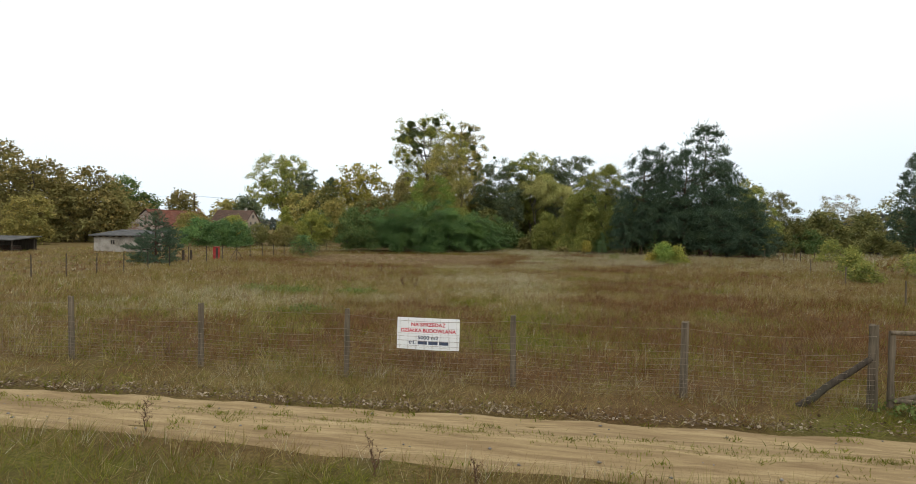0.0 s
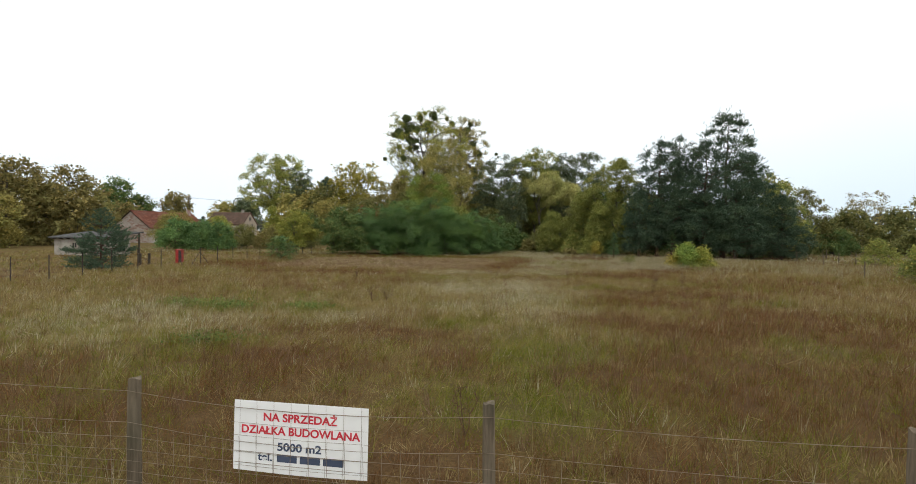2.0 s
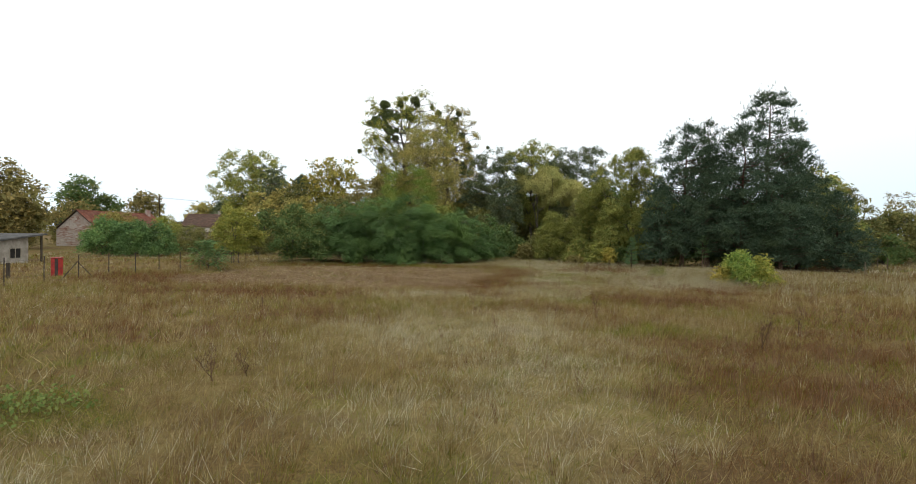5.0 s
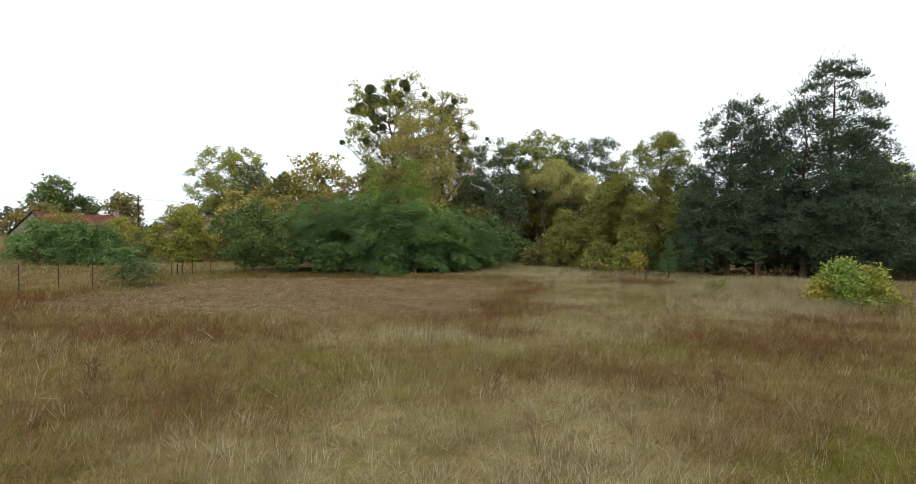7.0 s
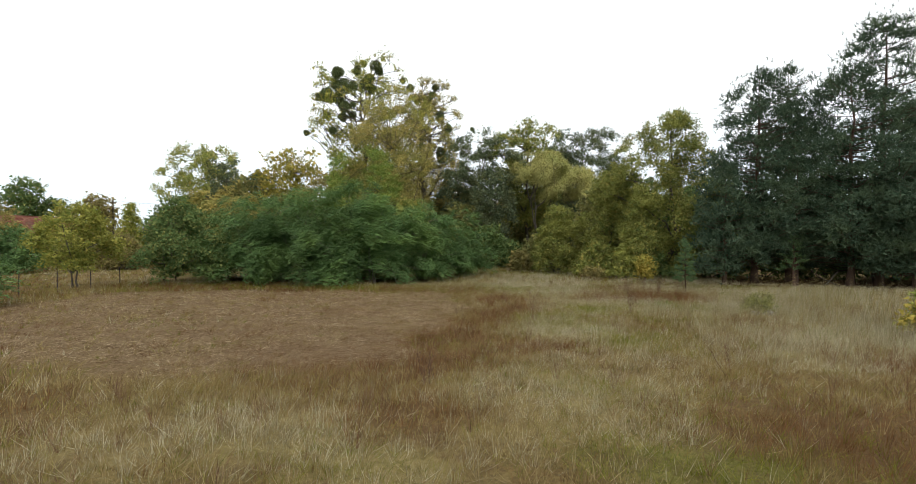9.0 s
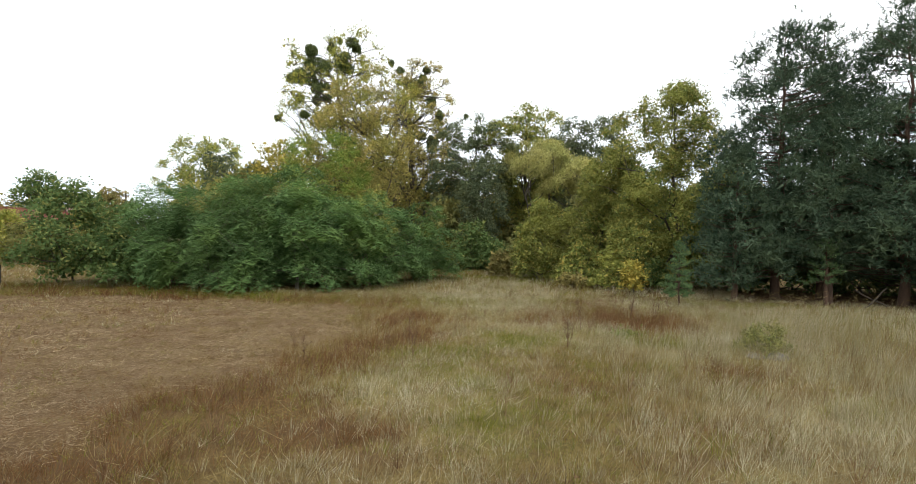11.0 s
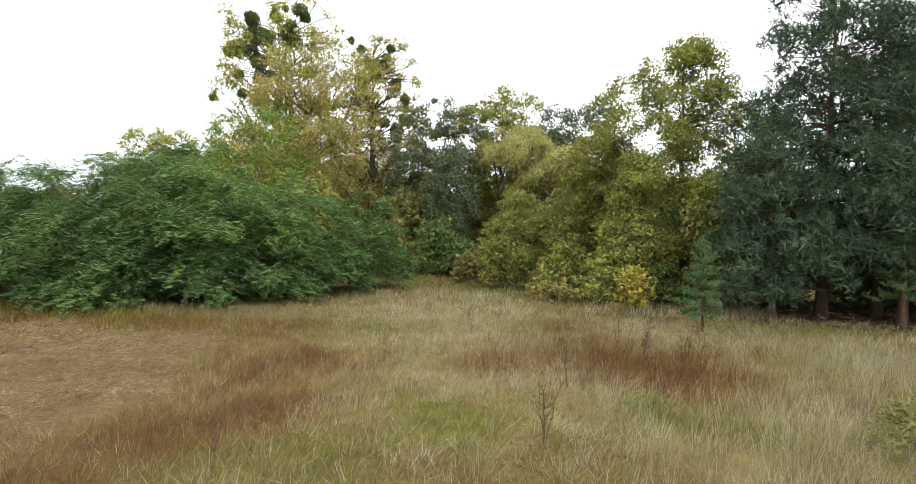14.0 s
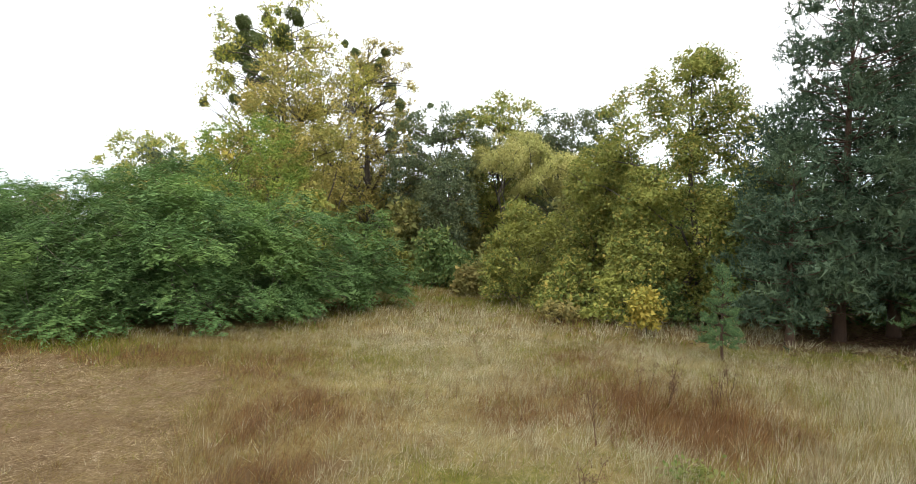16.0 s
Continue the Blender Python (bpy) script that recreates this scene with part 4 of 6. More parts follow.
def poplars():
    a = tree("poplar_tree", -22.2, 93.0, 22.4, 6.4, 8.5, "lime", "tall thinning poplar full of mistletoe balls", 71, n_limbs=14, cover=0.55, leaf=(0.175, 0.13), bough=0.17, rz=1.0, trunk_r=0.4, lean=(-0.8, 0), twigs=3, gaps=0.3, shape="vase")
    balls = [(1.6, 21.6, 0.5), (1.8, 21.2, 0.4), (-0.2, 20.9, 0.42), (0.3, 21.8, 0.25), (-3.1, 21.2, 0.58), (-2.4, 20.9, 0.5), (-2.3, 19.6, 0.74), (-3.3, 20.1, 0.52), (-0.8, 19.2, 0.5), (0.5, 19.7, 0.58), (0.9, 19.3, 0.5), (1.2, 20.1, 0.4), (-4.8, 18.5, 0.4), (-4.2, 19.0, 0.6), (-3.6, 18.4, 0.66),
             (-2.7, 18.3, 0.6), (-2.2, 17.6, 0.55), (-1.7, 17.0, 0.5), (-4.0, 16.5, 0.38), (-1.3, 16.5, 0.4), (-0.7, 17.3, 0.3), (-0.3, 13.8, 0.4), (-2.4, 16.3, 0.45), (-3.0, 14.6, 0.4), (-6.4, 14.6, 0.3)]
    for i, (x, z, r) in enumerate(balls):
        mistletoe(a, x, 0.8 * math.sin(i * 2.1) - 2.6, z, 1.22 * r, 300 + i)
    b = tree("poplar_tree", -17.9, 101.5, 23.2, 4.9, 5.0, "gold", "tall autumn poplar with yellowing leaves and mistletoe", 72, n_limbs=12, cover=0.62, leaf=(0.175, 0.13), bough=0.19, rz=1.0, trunk_r=0.5, lean=(-0.4, 0), twigs=3, gaps=0.18)
    for i, (x, z, r) in enumerate([(-2.8, 23.2, 0.34), (-1.9, 22.4, 0.51), (1.5, 22.1, 0.46), (1.2, 21.1, 0.46), (0.4, 20.7, 0.58), (2.0, 18.6, 0.6), (2.3, 18.1, 0.41), (3.2, 16.8, 0.55), (-1.1, 20.8, 0.51), (2.2, 13.8, 0.74), (1.1, 14.5, 0.51), (2.3, 13.1, 0.58), (4.1, 14.2, 0.25), (0.0, 15.7, 0.41), (-0.2, 14.5, 0.58), (6.2, 16.7, 0.25)]):
        mistletoe(b, x, 0.5 * math.sin(i * 1.7) + 0.3, z, 1.1 * r, 340 + i)
    tree("young_poplar", -17.4, 86.5, 16.6, 4.4, 5.5, "gold", "slender yellow poplar in front of the taller ones", 73, n_limbs=10, cover=0.62, gaps=0.15, leaf=(0.14, 0.10), bough=0.2, rz=0.95, trunk_r=0.17, stems=4, twigs=2)
    tree("young_poplar", -19.0, 82.5, 11.2, 4.4, 0.8, "elder", "yellow-green young poplar rising behind the locusts", 74, n_limbs=10, cover=0.9, leaf=(0.13, 0.10), bough=0.22, rz=0.8, trunk_r=0.13, stems=4, twigs=2)


def middle_trees():
    # dark alders, oaks and the arching willow
    tree("alder_tree", -10.0, 98, 15.8, 4.3, 4.5, "grey_green", "slim dark alder with small leaves", 80, n_limbs=9, cover=1, leaf=(0.2, 0.13), trunk_r=0.2, gaps=0.2, bough=0.22, rz=0.8)
    tree("alder_tree", -13.6, 104, 12.5, 3.4, 3.0, "grey_green", "slim dark alder with small leaves", 81, n_limbs=8, leaf=(0.2, 0.13), trunk_r=0.18)
    tree("oak_tree", -5.0, 102, 17.3, 4.8, 5.0, "oak", "tall green oak rising behind the willow", 82, n_limbs=9, leaf=(0.26, 0.18), trunk_r=0.24)
    tree("alder_tree", 2.4, 109, 17.6, 6.4, 3.0, "grey_green", "broad grey-green alder behind the willow", 83, n_limbs=11, leaf=(0.24, 0.16), trunk_r=0.24)
    tree("alder_tree", -1.2, 113, 16.4, 5.0, 3.0, "grey_green", "grey-green alder deep in the wood", 91, n_limbs=9, leaf=(0.24, 0.16), trunk_r=0.22)
    tree("willow_tree", -2.9, 97.5, 12.7, 4.6, 9.2, "willow", "arching willow with a yellowed umbrella crown", 84, cover=1.2, leaf=(0.22, 0.06), bough=0.2, rz=0.6, trunk_r=0.24, droop=0.9, stems=3, shape="bush", twigs=2, gaps=0.15, tilt=0.9)
    tree("willow_tree", 0.9, 96.8, 11.2, 3.2, 7.4, "willow", "smaller arching willow leaning beside the first", 90, cover=1.1, leaf=(0.22, 0.06), bough=0.24, rz=0.6, trunk_r=0.16, droop=0.9, stems=2, shape="bush", twigs=2, gaps=0.15, tilt=0.9)
    tree("birch_tree", -8.0, 92, 9.5, 2.2, 1.5, "grey_green", "slender dark tree at the wood edge", 85, n_limbs=7, leaf=(0.16, 0.11), trunk_r=0.12)
    tree("oak_tree", 6.6, 74.8, 11.9, 4.2, 0.7, "oak", "green and yellow oak beside the pines", 386, n_limbs=15, bough=0.28, gaps=0.0, leaf=(0.13, 0.09), trunk_r=0.2)
    tree("oak_tree", 2.6, 77.6, 8.6, 2.9, 0.6, "oak", "yellowing young oak at the wood edge", 87, n_limbs=13, leaf=(0.13, 0.09), trunk_r=0.13, shape="bush")
    tree("hazel_shrub", -1.4, 79.8, 5.6, 2.3, 0.3, "oak", "yellow-green shrub at the end of the meadow", 88, n_limbs=13, leaf=(0.13, 0.09), trunk_r=0.07, shape="bush", stems=5, category="shrub")
    tree("oak_sapling", 3.9, 69.9, 1.7, 0.62, 0.4, "yellow", "small yellow oak sapling", 89, n_limbs=6, cover=0.6, gaps=0.3, leaf=(0.12, 0.08), trunk_r=0.03, category="sapling")
    for i, (x, y, h, r, k, lab) in enumerate([
            (-3.2, 84.5, 3.0, 1.5, "olive", "low olive shrub under the trees"), (-5.8, 87.0, 2.6, 1.4, "dark_green", "dark low shrub under the trees"), (-4.6, 83.0, 1.5, 0.8, "rust", "small rust-red shrub at the meadow end"),
            (-8.0, 88.0, 4.2, 2.0, "dark_green", "dark understorey shrub under the taller trees"), (-11.5, 94.0, 6.5, 2.8, "olive", "olive understorey shrub under the taller trees"), (-12.5, 90.0, 4.0, 2.0, "oak", "yellow-green understorey shrub under the taller trees"),
            (0.8, 72.2, 0.7, 0.8, "rust", "low rust-brown shrub in the grass"), (2.0, 87.0, 7.5, 2.8, "olive", "olive understorey tree under the taller trees"), (6.5, 84.0, 8.0, 3.2, "dark_green", "dark tree behind the oaks"),
            (-4.5, 108.0, 7.0, 3.6, "olive", "olive understorey tree under the taller trees"), (-9.5, 112.0, 8.0, 4.0, "gold", "yellowing tree deep in the wood"), (-15.0, 112.0, 10.0, 4.0, "gold", "yellowing tree deep in the wood"),
            (6.5, 98.0, 10.0, 4.0, "dark_green", "dark tree deep in the wood"), (12.5, 88.0, 9.0, 3.8, "dark_green", "dark tree behind the pines"), (1.0, 118.0, 9.0, 5.0, "dark_green", "dark tree deep in the wood"),
            (-20.5, 80.0, 6.6, 2.6, "oak", "yellow-green tree behind the locusts"), (-14.2, 80.5, 6.4, 2.4, "oak", "yellow-green tree behind the locusts"), (4.6, 73.0, 2.4, 1.5, "dark_green", "low dark bush under the oak"),
            (1.4, 75.0, 2.6, 1.4, "oak", "yellow-green bush at the wood edge"), (3.0, 72.6, 2.2, 1.2, "oak", "yellow-green bush at the wood edge"),
            # four shrubs added to give the darkness under the pines
            (9.5, 76.5, 4.6, 3.0, "dark_green", "dark shrub added to darken the gaps behind the pines"), (13.5, 77.5, 4.8, 3.2, "dark_green", "dark shrub added to darken the gaps behind the pines"), (17.5, 77.0, 4.6, 3.2, "dark_green", "dark shrub added to darken the gaps behind the pines"), (21.5, 77.5, 4.8, 3.2, "dark_green", "dark shrub added to darken the gaps behind the pines")]):
        tree("understorey_shrub", x, y, h, r, 0.25, k, lab, 100 + i, n_limbs=8, cover=0.74, leaf=(0.13, 0.09) if y < 76 else (0.24, 0.16) if y < 93 else (0.4, 0.27), trunk_r=0.03 + 0.02 * r, shape="bush", stems=4, category="shrub")


def pines():
    lab = "dark blue-green pine with low dense branches"
    high = "dark pine with a bare foot and dense crown"
    pine(17.7, 71.0, 16.3, 5.8, 1.2, 201, "tallest dark pine with an open branching top", trunk_r=0.27, power=0.42, bough=0.2, rz=0.42, gaps=0.1)
    pine(10.6, 70.8, 13.2, 3.8, 1.5, 202, high, trunk_r=0.2, power=0.3)
    pine(13.3, 72.6, 14.0, 3.4, 1.6, 203, high, trunk_r=0.2, power=0.36)
    pine(15.3, 69.4, 13.0, 3.9, 1.6, 204, high, trunk_r=0.2, power=0.32)
    pine(21.2, 72.5, 11.4, 4.4, 0.8, 205, lab, trunk_r=0.2, power=0.5)
    pine(8.4, 69.4, 7.2, 2.6, 0.8, 206, lab, trunk_r=0.13, power=0.45, bough=0.28)
    pine(12.2, 69.0, 7.6, 2.4, 1.7, 207, high, trunk_r=0.16, power=0.5, bough=0.28)
    pine(18.2, 68.4, 8.4, 3.4, 0.9, 208, lab, trunk_r=0.17, power=0.5)
    pine(23.6, 70.6, 7.2, 3.0, 0.4, 209, lab, trunk_r=0.15, power=0.5)
    pine(46.5, 80.0, 13.6, 3.2, 2.0, 210, "far dark pine at the field edge", trunk_r=0.2, tuft=(0.3, 0.05, 10))
    whorled_pine(5.5, 66.5, 2.7, 0.82, 0.6, 211, "small bright green young pine standing alone in the grass", key="young_pine", whorl=0.24, per_whorl=6, step=0.085, needle=0.10, trunk_r=0.045, name="young_pine", width=0.02, rise=0.8, power=0.85, needles=24, shoot=0.45, lift=1.0, low=1.0)
    whorled_pine(11.7, 68.0, 2.9, 0.95, 1.1, 212, "small young pine in front of the dark pines", key="young_pine", whorl=0.27, per_whorl=5, step=0.10, needle=0.10, trunk_r=0.10, name="young_pine", width=0.02, rise=0.8, power=0.7, needles=20, shoot=0.4, lift=0.9)
    whorled_pine(-31.6, 38.2, 4.2, 2.8, 0.3, 213, "bushy blue-green pine beyond the side fence", whorl=0.36, per_whorl=7, step=0.16, needle=0.16, trunk_r=0.10, rise=0.4, power=0.85, width=0.03, low=1.0)
    # brown needles on the bare floor, a leaning dead stem
    rng = np.random.default_rng(66)
    n = 12000
    x, y = rng.normal(14.5, 4.5, n), rng.normal(71.0, 2.2, n)
    base = np.stack([x, y, land(x, y) + 0.02 + 0.05 * rng.random(n)], 1)
    v, f = spikes(base, base + rng.normal(0, 0.09, (n, 3)) * np.array([1, 1, 0.25]), 0.03)
    tagged(arrays("needle_litter", v, f, M["weed"]), "brown needle litter under the pines", "litter", kind="stuff")
    for x, y, dx, h in ((13.0, 67.6, 1.0, 0.9), (14.2, 67.9, -1.3, 0.8)):
        lg = thing("dead_stem", x, y, float(land(x, y)), "thin dead stem leaning under the pines", "dead wood")
        v, f = tube(bend((0, 0, 0), (dx, 0.4, h), 0, 5, rng, 0.02), np.linspace(0.05, 0.03, 5), 6)
        arrays("stem", v, f, M["dark_wood"], lg)


def left_trees():
    tree("yellow_tree", -29.2, 61.6, 5.0, 2.3, 1.2, "lime", "small yellow-leaved tree by the side fence", 120, n_limbs=11, leaf=(0.14, 0.09), trunk_r=0.09, stems=2)
    tree("maple_tree", -25.6, 66.0, 5.6, 3.1, 0.6, "dark_green", "dark green bushy tree by the side fence", 121, n_limbs=12, leaf=(0.18, 0.12), trunk_r=0.11, shape="bush", stems=2)
    tree("locust_sapling", -26.6, 53.8, 2.5, 1.1, 0.5, "locust", "young feathery locust at the side fence", 122, n_limbs=8, cover=0.65, gaps=0.3, spray=True, rz=0.4, leaf=(0.18, 0.06), trunk_r=0.05, stems=2, category="sapling")
    for i, (x, y, h, r, k) in enumerate([(-51.2, 70.5, 4.3, 3.0, "locust"), (-48.6, 71.5, 4.1, 2.6, "locust"), (-46.6, 73.0, 3.8, 2.2, "locust"), (-62.0, 84.0, 5.6, 3.6, "gold"), (-54.5, 84.0, 4.9, 2.8, "lime"), (-47.5, 80.5, 3.6, 2.6, "olive"), (-42.5, 80.0, 3.4, 2.4, "rust"), (-39.0, 82.0, 3.2, 2.2, "olive")]):
        tree("locust_shrub" if k == "locust" else "garden_shrub", x, y, h, r, 0.4, k, "green locust bush in the neighbouring garden" if k == "locust" else "autumn shrub in the neighbouring garden", 130 + i, n_limbs=11, leaf=(0.24, 0.11), trunk_r=0.09, shape="bush", stems=5, category="shrub")
    tree("aspen_tree", -44.6, 83.5, 6.6, 2.0, 0.6, "lime", "narrow bright green garden tree", 140, n_limbs=9, leaf=(0.22, 0.14), shape="cone", trunk_r=0.1)
    tree("cherry_tree", -39.5, 84.0, 5.6, 2.6, 0.8, "dark_green", "dark green tree in a garden", 141, n_limbs=9, leaf=(0.24, 0.15))
    # rust-brown chestnuts beside the yard
    for i, (x, y, h, r) in enumerate([(-98, 79, 17.8, 7.0), (-89.0, 78.5, 14.8, 6.4), (-83.5, 84, 13.4, 5.6), (-79.5, 84, 9.5, 4.0), (-95, 88, 13.0, 5.5), (-105, 84, 16, 6), (-102, 116, 9.0, 5.0)]):
        tree("chestnut_tree", x, y, h, r, 0.4, "rust", "dense rust-brown chestnut tree in autumn leaf", 150 + i, n_limbs=12, cover=0.97, leaf=(0.46, 0.3), trunk_r=0.35, group="chestnut row")
    tree("linden_tree", -76.5, 66.5, 7.2, 3.2, 0.3, "gold", "yellow-brown tree before the chestnuts", 160, n_limbs=11, leaf=(0.28, 0.18))
    tree("chestnut_tree", -150, 165, 20, 6, 4, "dark_green", "dark tree behind the barn", 161, n_limbs=9, leaf=(0.7, 0.45), trunk_r=0.3)
    tree("chestnut_tree", -131, 171, 15.5, 5.2, 3, "rust", "rounded brown tree behind the barn", 162, n_limbs=10, leaf=(0.6, 0.4), trunk_r=0.3)
    tree("chestnut_tree", -147, 172, 15.0, 5.2, 3, "dark_green", "rounded green tree behind the barn", 163, n_limbs=10, leaf=(0.6, 0.4), trunk_r=0.3)
    tree("maple_tree", -152, 230, 15, 6, 4, "gold", "yellow tree beyond the house", 164, n_limbs=8, leaf=(0.9, 0.6), trunk_r=0.3)
    tree("maple_tree", -142, 230, 17, 6, 4, "grey_green", "dark tree beyond the house", 165, n_limbs=8, leaf=(0.9, 0.6), trunk_r=0.3)
    tree("poplar_tree", -77, 142, 23.4, 8.4, 8.5, "oak", "large spreading poplar in the distance", 166, n_limbs=10, cover=1.1, leaf=(0.36, 0.26), trunk_r=0.5, lean=(0.5, 0), twigs=1, gaps=0.14, bough=0.19, rz=0.8)
    tree("poplar_tree", -70, 140, 15, 4.5, 3, "rust", "half-bare brown tree in the distance", 167, n_limbs=10, cover=0.59, leaf=(0.5, 0.33), trunk_r=0.3, twigs=3)
    tree("birch_tree", -61.5, 126, 17.5, 3.6, 5, "grey_green", "thin grey half-bare tree in the distance", 168, n_limbs=9, cover=0.44, leaf=(0.3, 0.2), trunk_r=0.25, twigs=3)
    pine(-55, 126, 15.0, 3.0, 5.0, 215, "distant pine above the yellow trees", tuft=(0.45, 0.08, 9))
    tree("maple_tree", -45.0, 120, 17.8, 6.4, 2, "yellow", "large bright yellow maple behind the thicket", 169, n_limbs=12, leaf=(0.5, 0.33), trunk_r=0.3)
    tree("maple_tree", -52.0, 119, 13.0, 5.4, 1, "olive", "olive-brown maple behind the thicket", 170, n_limbs=12, leaf=(0.5, 0.33), trunk_r=0.3)
    tree("maple_tree", -56, 116, 11.5, 5.4, 1, "gold", "yellow-brown tree behind the thicket", 171, n_limbs=11, leaf=(0.5, 0.33), trunk_r=0.25)
    tree("maple_tree", -35.5, 124, 16.0, 6.0, 1, "gold", "yellowing maple deep behind the thicket", 178, n_limbs=9, leaf=(0.5, 0.33), trunk_r=0.25)
    tree("maple_tree", -27.0, 117, 14.0, 5.4, 1, "olive", "olive maple deep behind the thicket", 179, n_limbs=9, leaf=(0.5, 0.33), trunk_r=0.25)
    tree("rowan_tree", -37.5, 107, 8.6, 2.0, 2, "orange", "small orange-red autumn tree", 172, n_limbs=7, leaf=(0.34, 0.2))
    tree("maple_tree", -31.0, 105, 12.4, 5.2, 1, "rust", "brown autumn tree behind the thicket", 173, n_limbs=11, leaf=(0.34, 0.22), trunk_r=0.25)
    tree("maple_tree", -43.5, 104, 9.0, 4.0, 0.5, "gold", "yellow-brown tree behind the thicket", 174, n_limbs=11, leaf=(0.34, 0.22), trunk_r=0.2)
    tree("maple_tree", -35.5, 98, 8.6, 3.6, 0.5, "olive", "olive tree behind the thicket", 175, n_limbs=11, leaf=(0.3, 0.2), trunk_r=0.2)
    tree("maple_tree", -26.0, 96, 9.4, 3.4, 0.5, "olive", "olive tree behind the thicket", 176, n_limbs=11, leaf=(0.28, 0.18), trunk_r=0.2)
    tree("maple_tree", -22.0, 104, 11.0, 3.8, 1.0, "gold", "yellow-brown tree under the poplars", 177, n_limbs=11, leaf=(0.3, 0.2), trunk_r=0.2)


def right_trees():
    tree("oak_tree", 25.0, 77.5, 10.0, 3.4, 1, "oak", "yellow-green tree behind the pines", 180, n_limbs=10, leaf=(0.26, 0.17))
    tree("willow_shrub", 33.5, 90.0, 9.2, 3.8, 0.6, "olive", "olive willow with slanting stems", 181, n_limbs=11, leaf=(0.3, 0.13), stems=5, trunk_r=0.16, shape="bush")
    tree("hawthorn_shrub", 42.0, 96, 6.6, 4.4, 0.4, "olive", "olive-brown hedge shrub at the field boundary", 182, n_limbs=11, cover=1.5, leaf=(0.34, 0.2), shape="bush", stems=4, category="shrub")
    tree("hawthorn_shrub", 49.0, 97, 6.6, 4.0, 0.4, "olive", "olive hedge shrub at the field boundary", 183, n_limbs=11, cover=1.5, leaf=(0.34, 0.2), shape="bush", stems=4, category="shrub")
    tree("bare_tree", 48.0, 104, 10.0, 3.6, 3.0, "rust", "nearly bare grey tree behind the hedge", 184, n_limbs=8, leaf=(0.2, 0.12), cover=0.12, trunk_r=0.14, twigs=3, bark="pale_bark")
    tree("bare_tree", 59.0, 102, 10.4, 4.6, 2.0, "olive", "half-bare brown tree in the hedge", 185, n_limbs=11, leaf=(0.3, 0.16), cover=0.35, trunk_r=0.14, twigs=3, bark="pale_bark", stems=4)
    tree("hawthorn_shrub", 55.0, 92, 6.0, 4.0, 0.3, "grey_green", "grey-green hedge shrub at the field boundary", 186, n_limbs=11, cover=1.5, leaf=(0.34, 0.2), shape="bush", stems=4, category="shrub")
    tree("hawthorn_shrub", 63.0, 94, 7.4, 4.2, 0.3, "gold", "yellowing hedge shrub at the field boundary", 187, n_limbs=11, cover=1.5, leaf=(0.34, 0.2), shape="bush", stems=4, category="shrub")
    tree("hawthorn_shrub", 36.5, 88, 3.4, 3.0, 0.2, "dark_green", "low dark hedge shrub at the field boundary", 188, n_limbs=9, cover=1.5, leaf=(0.28, 0.17), shape="bush", stems=4, category="shrub")
    tree("hawthorn_shrub", 45.0, 86, 3.2, 3.0, 0.2, "olive", "low olive hedge shrub at the field boundary", 189, n_limbs=9, cover=1.5, leaf=(0.28, 0.17), shape="bush", stems=4, category="shrub")
    tree("elder_bush", 9.9, 52.6, 2.15, 1.2, 0.15, "elder", "bright green leafy bush in the meadow", 190, n_limbs=10, leaf=(0.12, 0.07), bough=0.3, trunk_r=0.04, shape="bush", stems=6, category="shrub")
    tree("elder_bush", 11.1, 52.9, 1.8, 1.0, 0.15, "lime", "yellowing leafy bush in the meadow", 191, n_limbs=7, leaf=(0.12, 0.07), bough=0.3, trunk_r=0.03, shape="bush", stems=4, category="shrub")
    tree("elder_bush", 8.9, 52.3, 1.1, 0.6, 0.1, "yellow", "low yellow shoot beside the green bush", 199, n_limbs=4, leaf=(0.11, 0.07), bough=0.35, trunk_r=0.02, shape="bush", stems=3, category="shrub")
    for i, (x, y, h, r, k) in enumerate([(25.5, 42.5, 2.4, 1.9, "oak"), (29.5, 46.0, 2.6, 2.4, "oak"), (19.0, 37.5, 1.3, 0.8, "oak"), (21.5, 44.0, 2.0, 0.9, "oak"), (26.0, 57.0, 2.4, 1.2, "oak"), (23.5, 36.0, 1.8, 1.6, "oak"), (31.5, 50.0, 2.4, 2.0, "oak")]):
        tree("willow_shrub", x, y, h, r, 0.2, k, "thin-leaved green shrub on the rough bank", 192 + i, n_limbs=8, cover=0.38, leaf=(0.16, 0.05), trunk_r=0.03, shape="bush", stems=6, category="shrub")


def deep_wood():
    """The wood that closes the view behind the front trees."""
    rng = np.random.default_rng(55)
    keys = ["dark_green", "olive", "grey_green", "gold", "olive", "dark_green"]
    names = {"dark_green": "dark green", "olive": "olive green", "grey_green": "grey-green", "gold": "yellowing"}
    for i in range(22):
        x = -40 + 3.9 * i + rng.uniform(-1, 1)
        y = 113 + 9 * (i % 2) + rng.uniform(-2, 2)
        h = rng.uniform(8.0, 10.5) if x < 25 else rng.uniform(5, 6.5)
        k = keys[(i * 5) % 6]
        tree("wood_tree", x, y, h, rng.uniform(3.6, 4.6), 0.2, k, names[k] + " tree deep in the wood", 400 + i, n_limbs=9, cover=1, leaf=(0.6, 0.4), trunk_r=0.18)


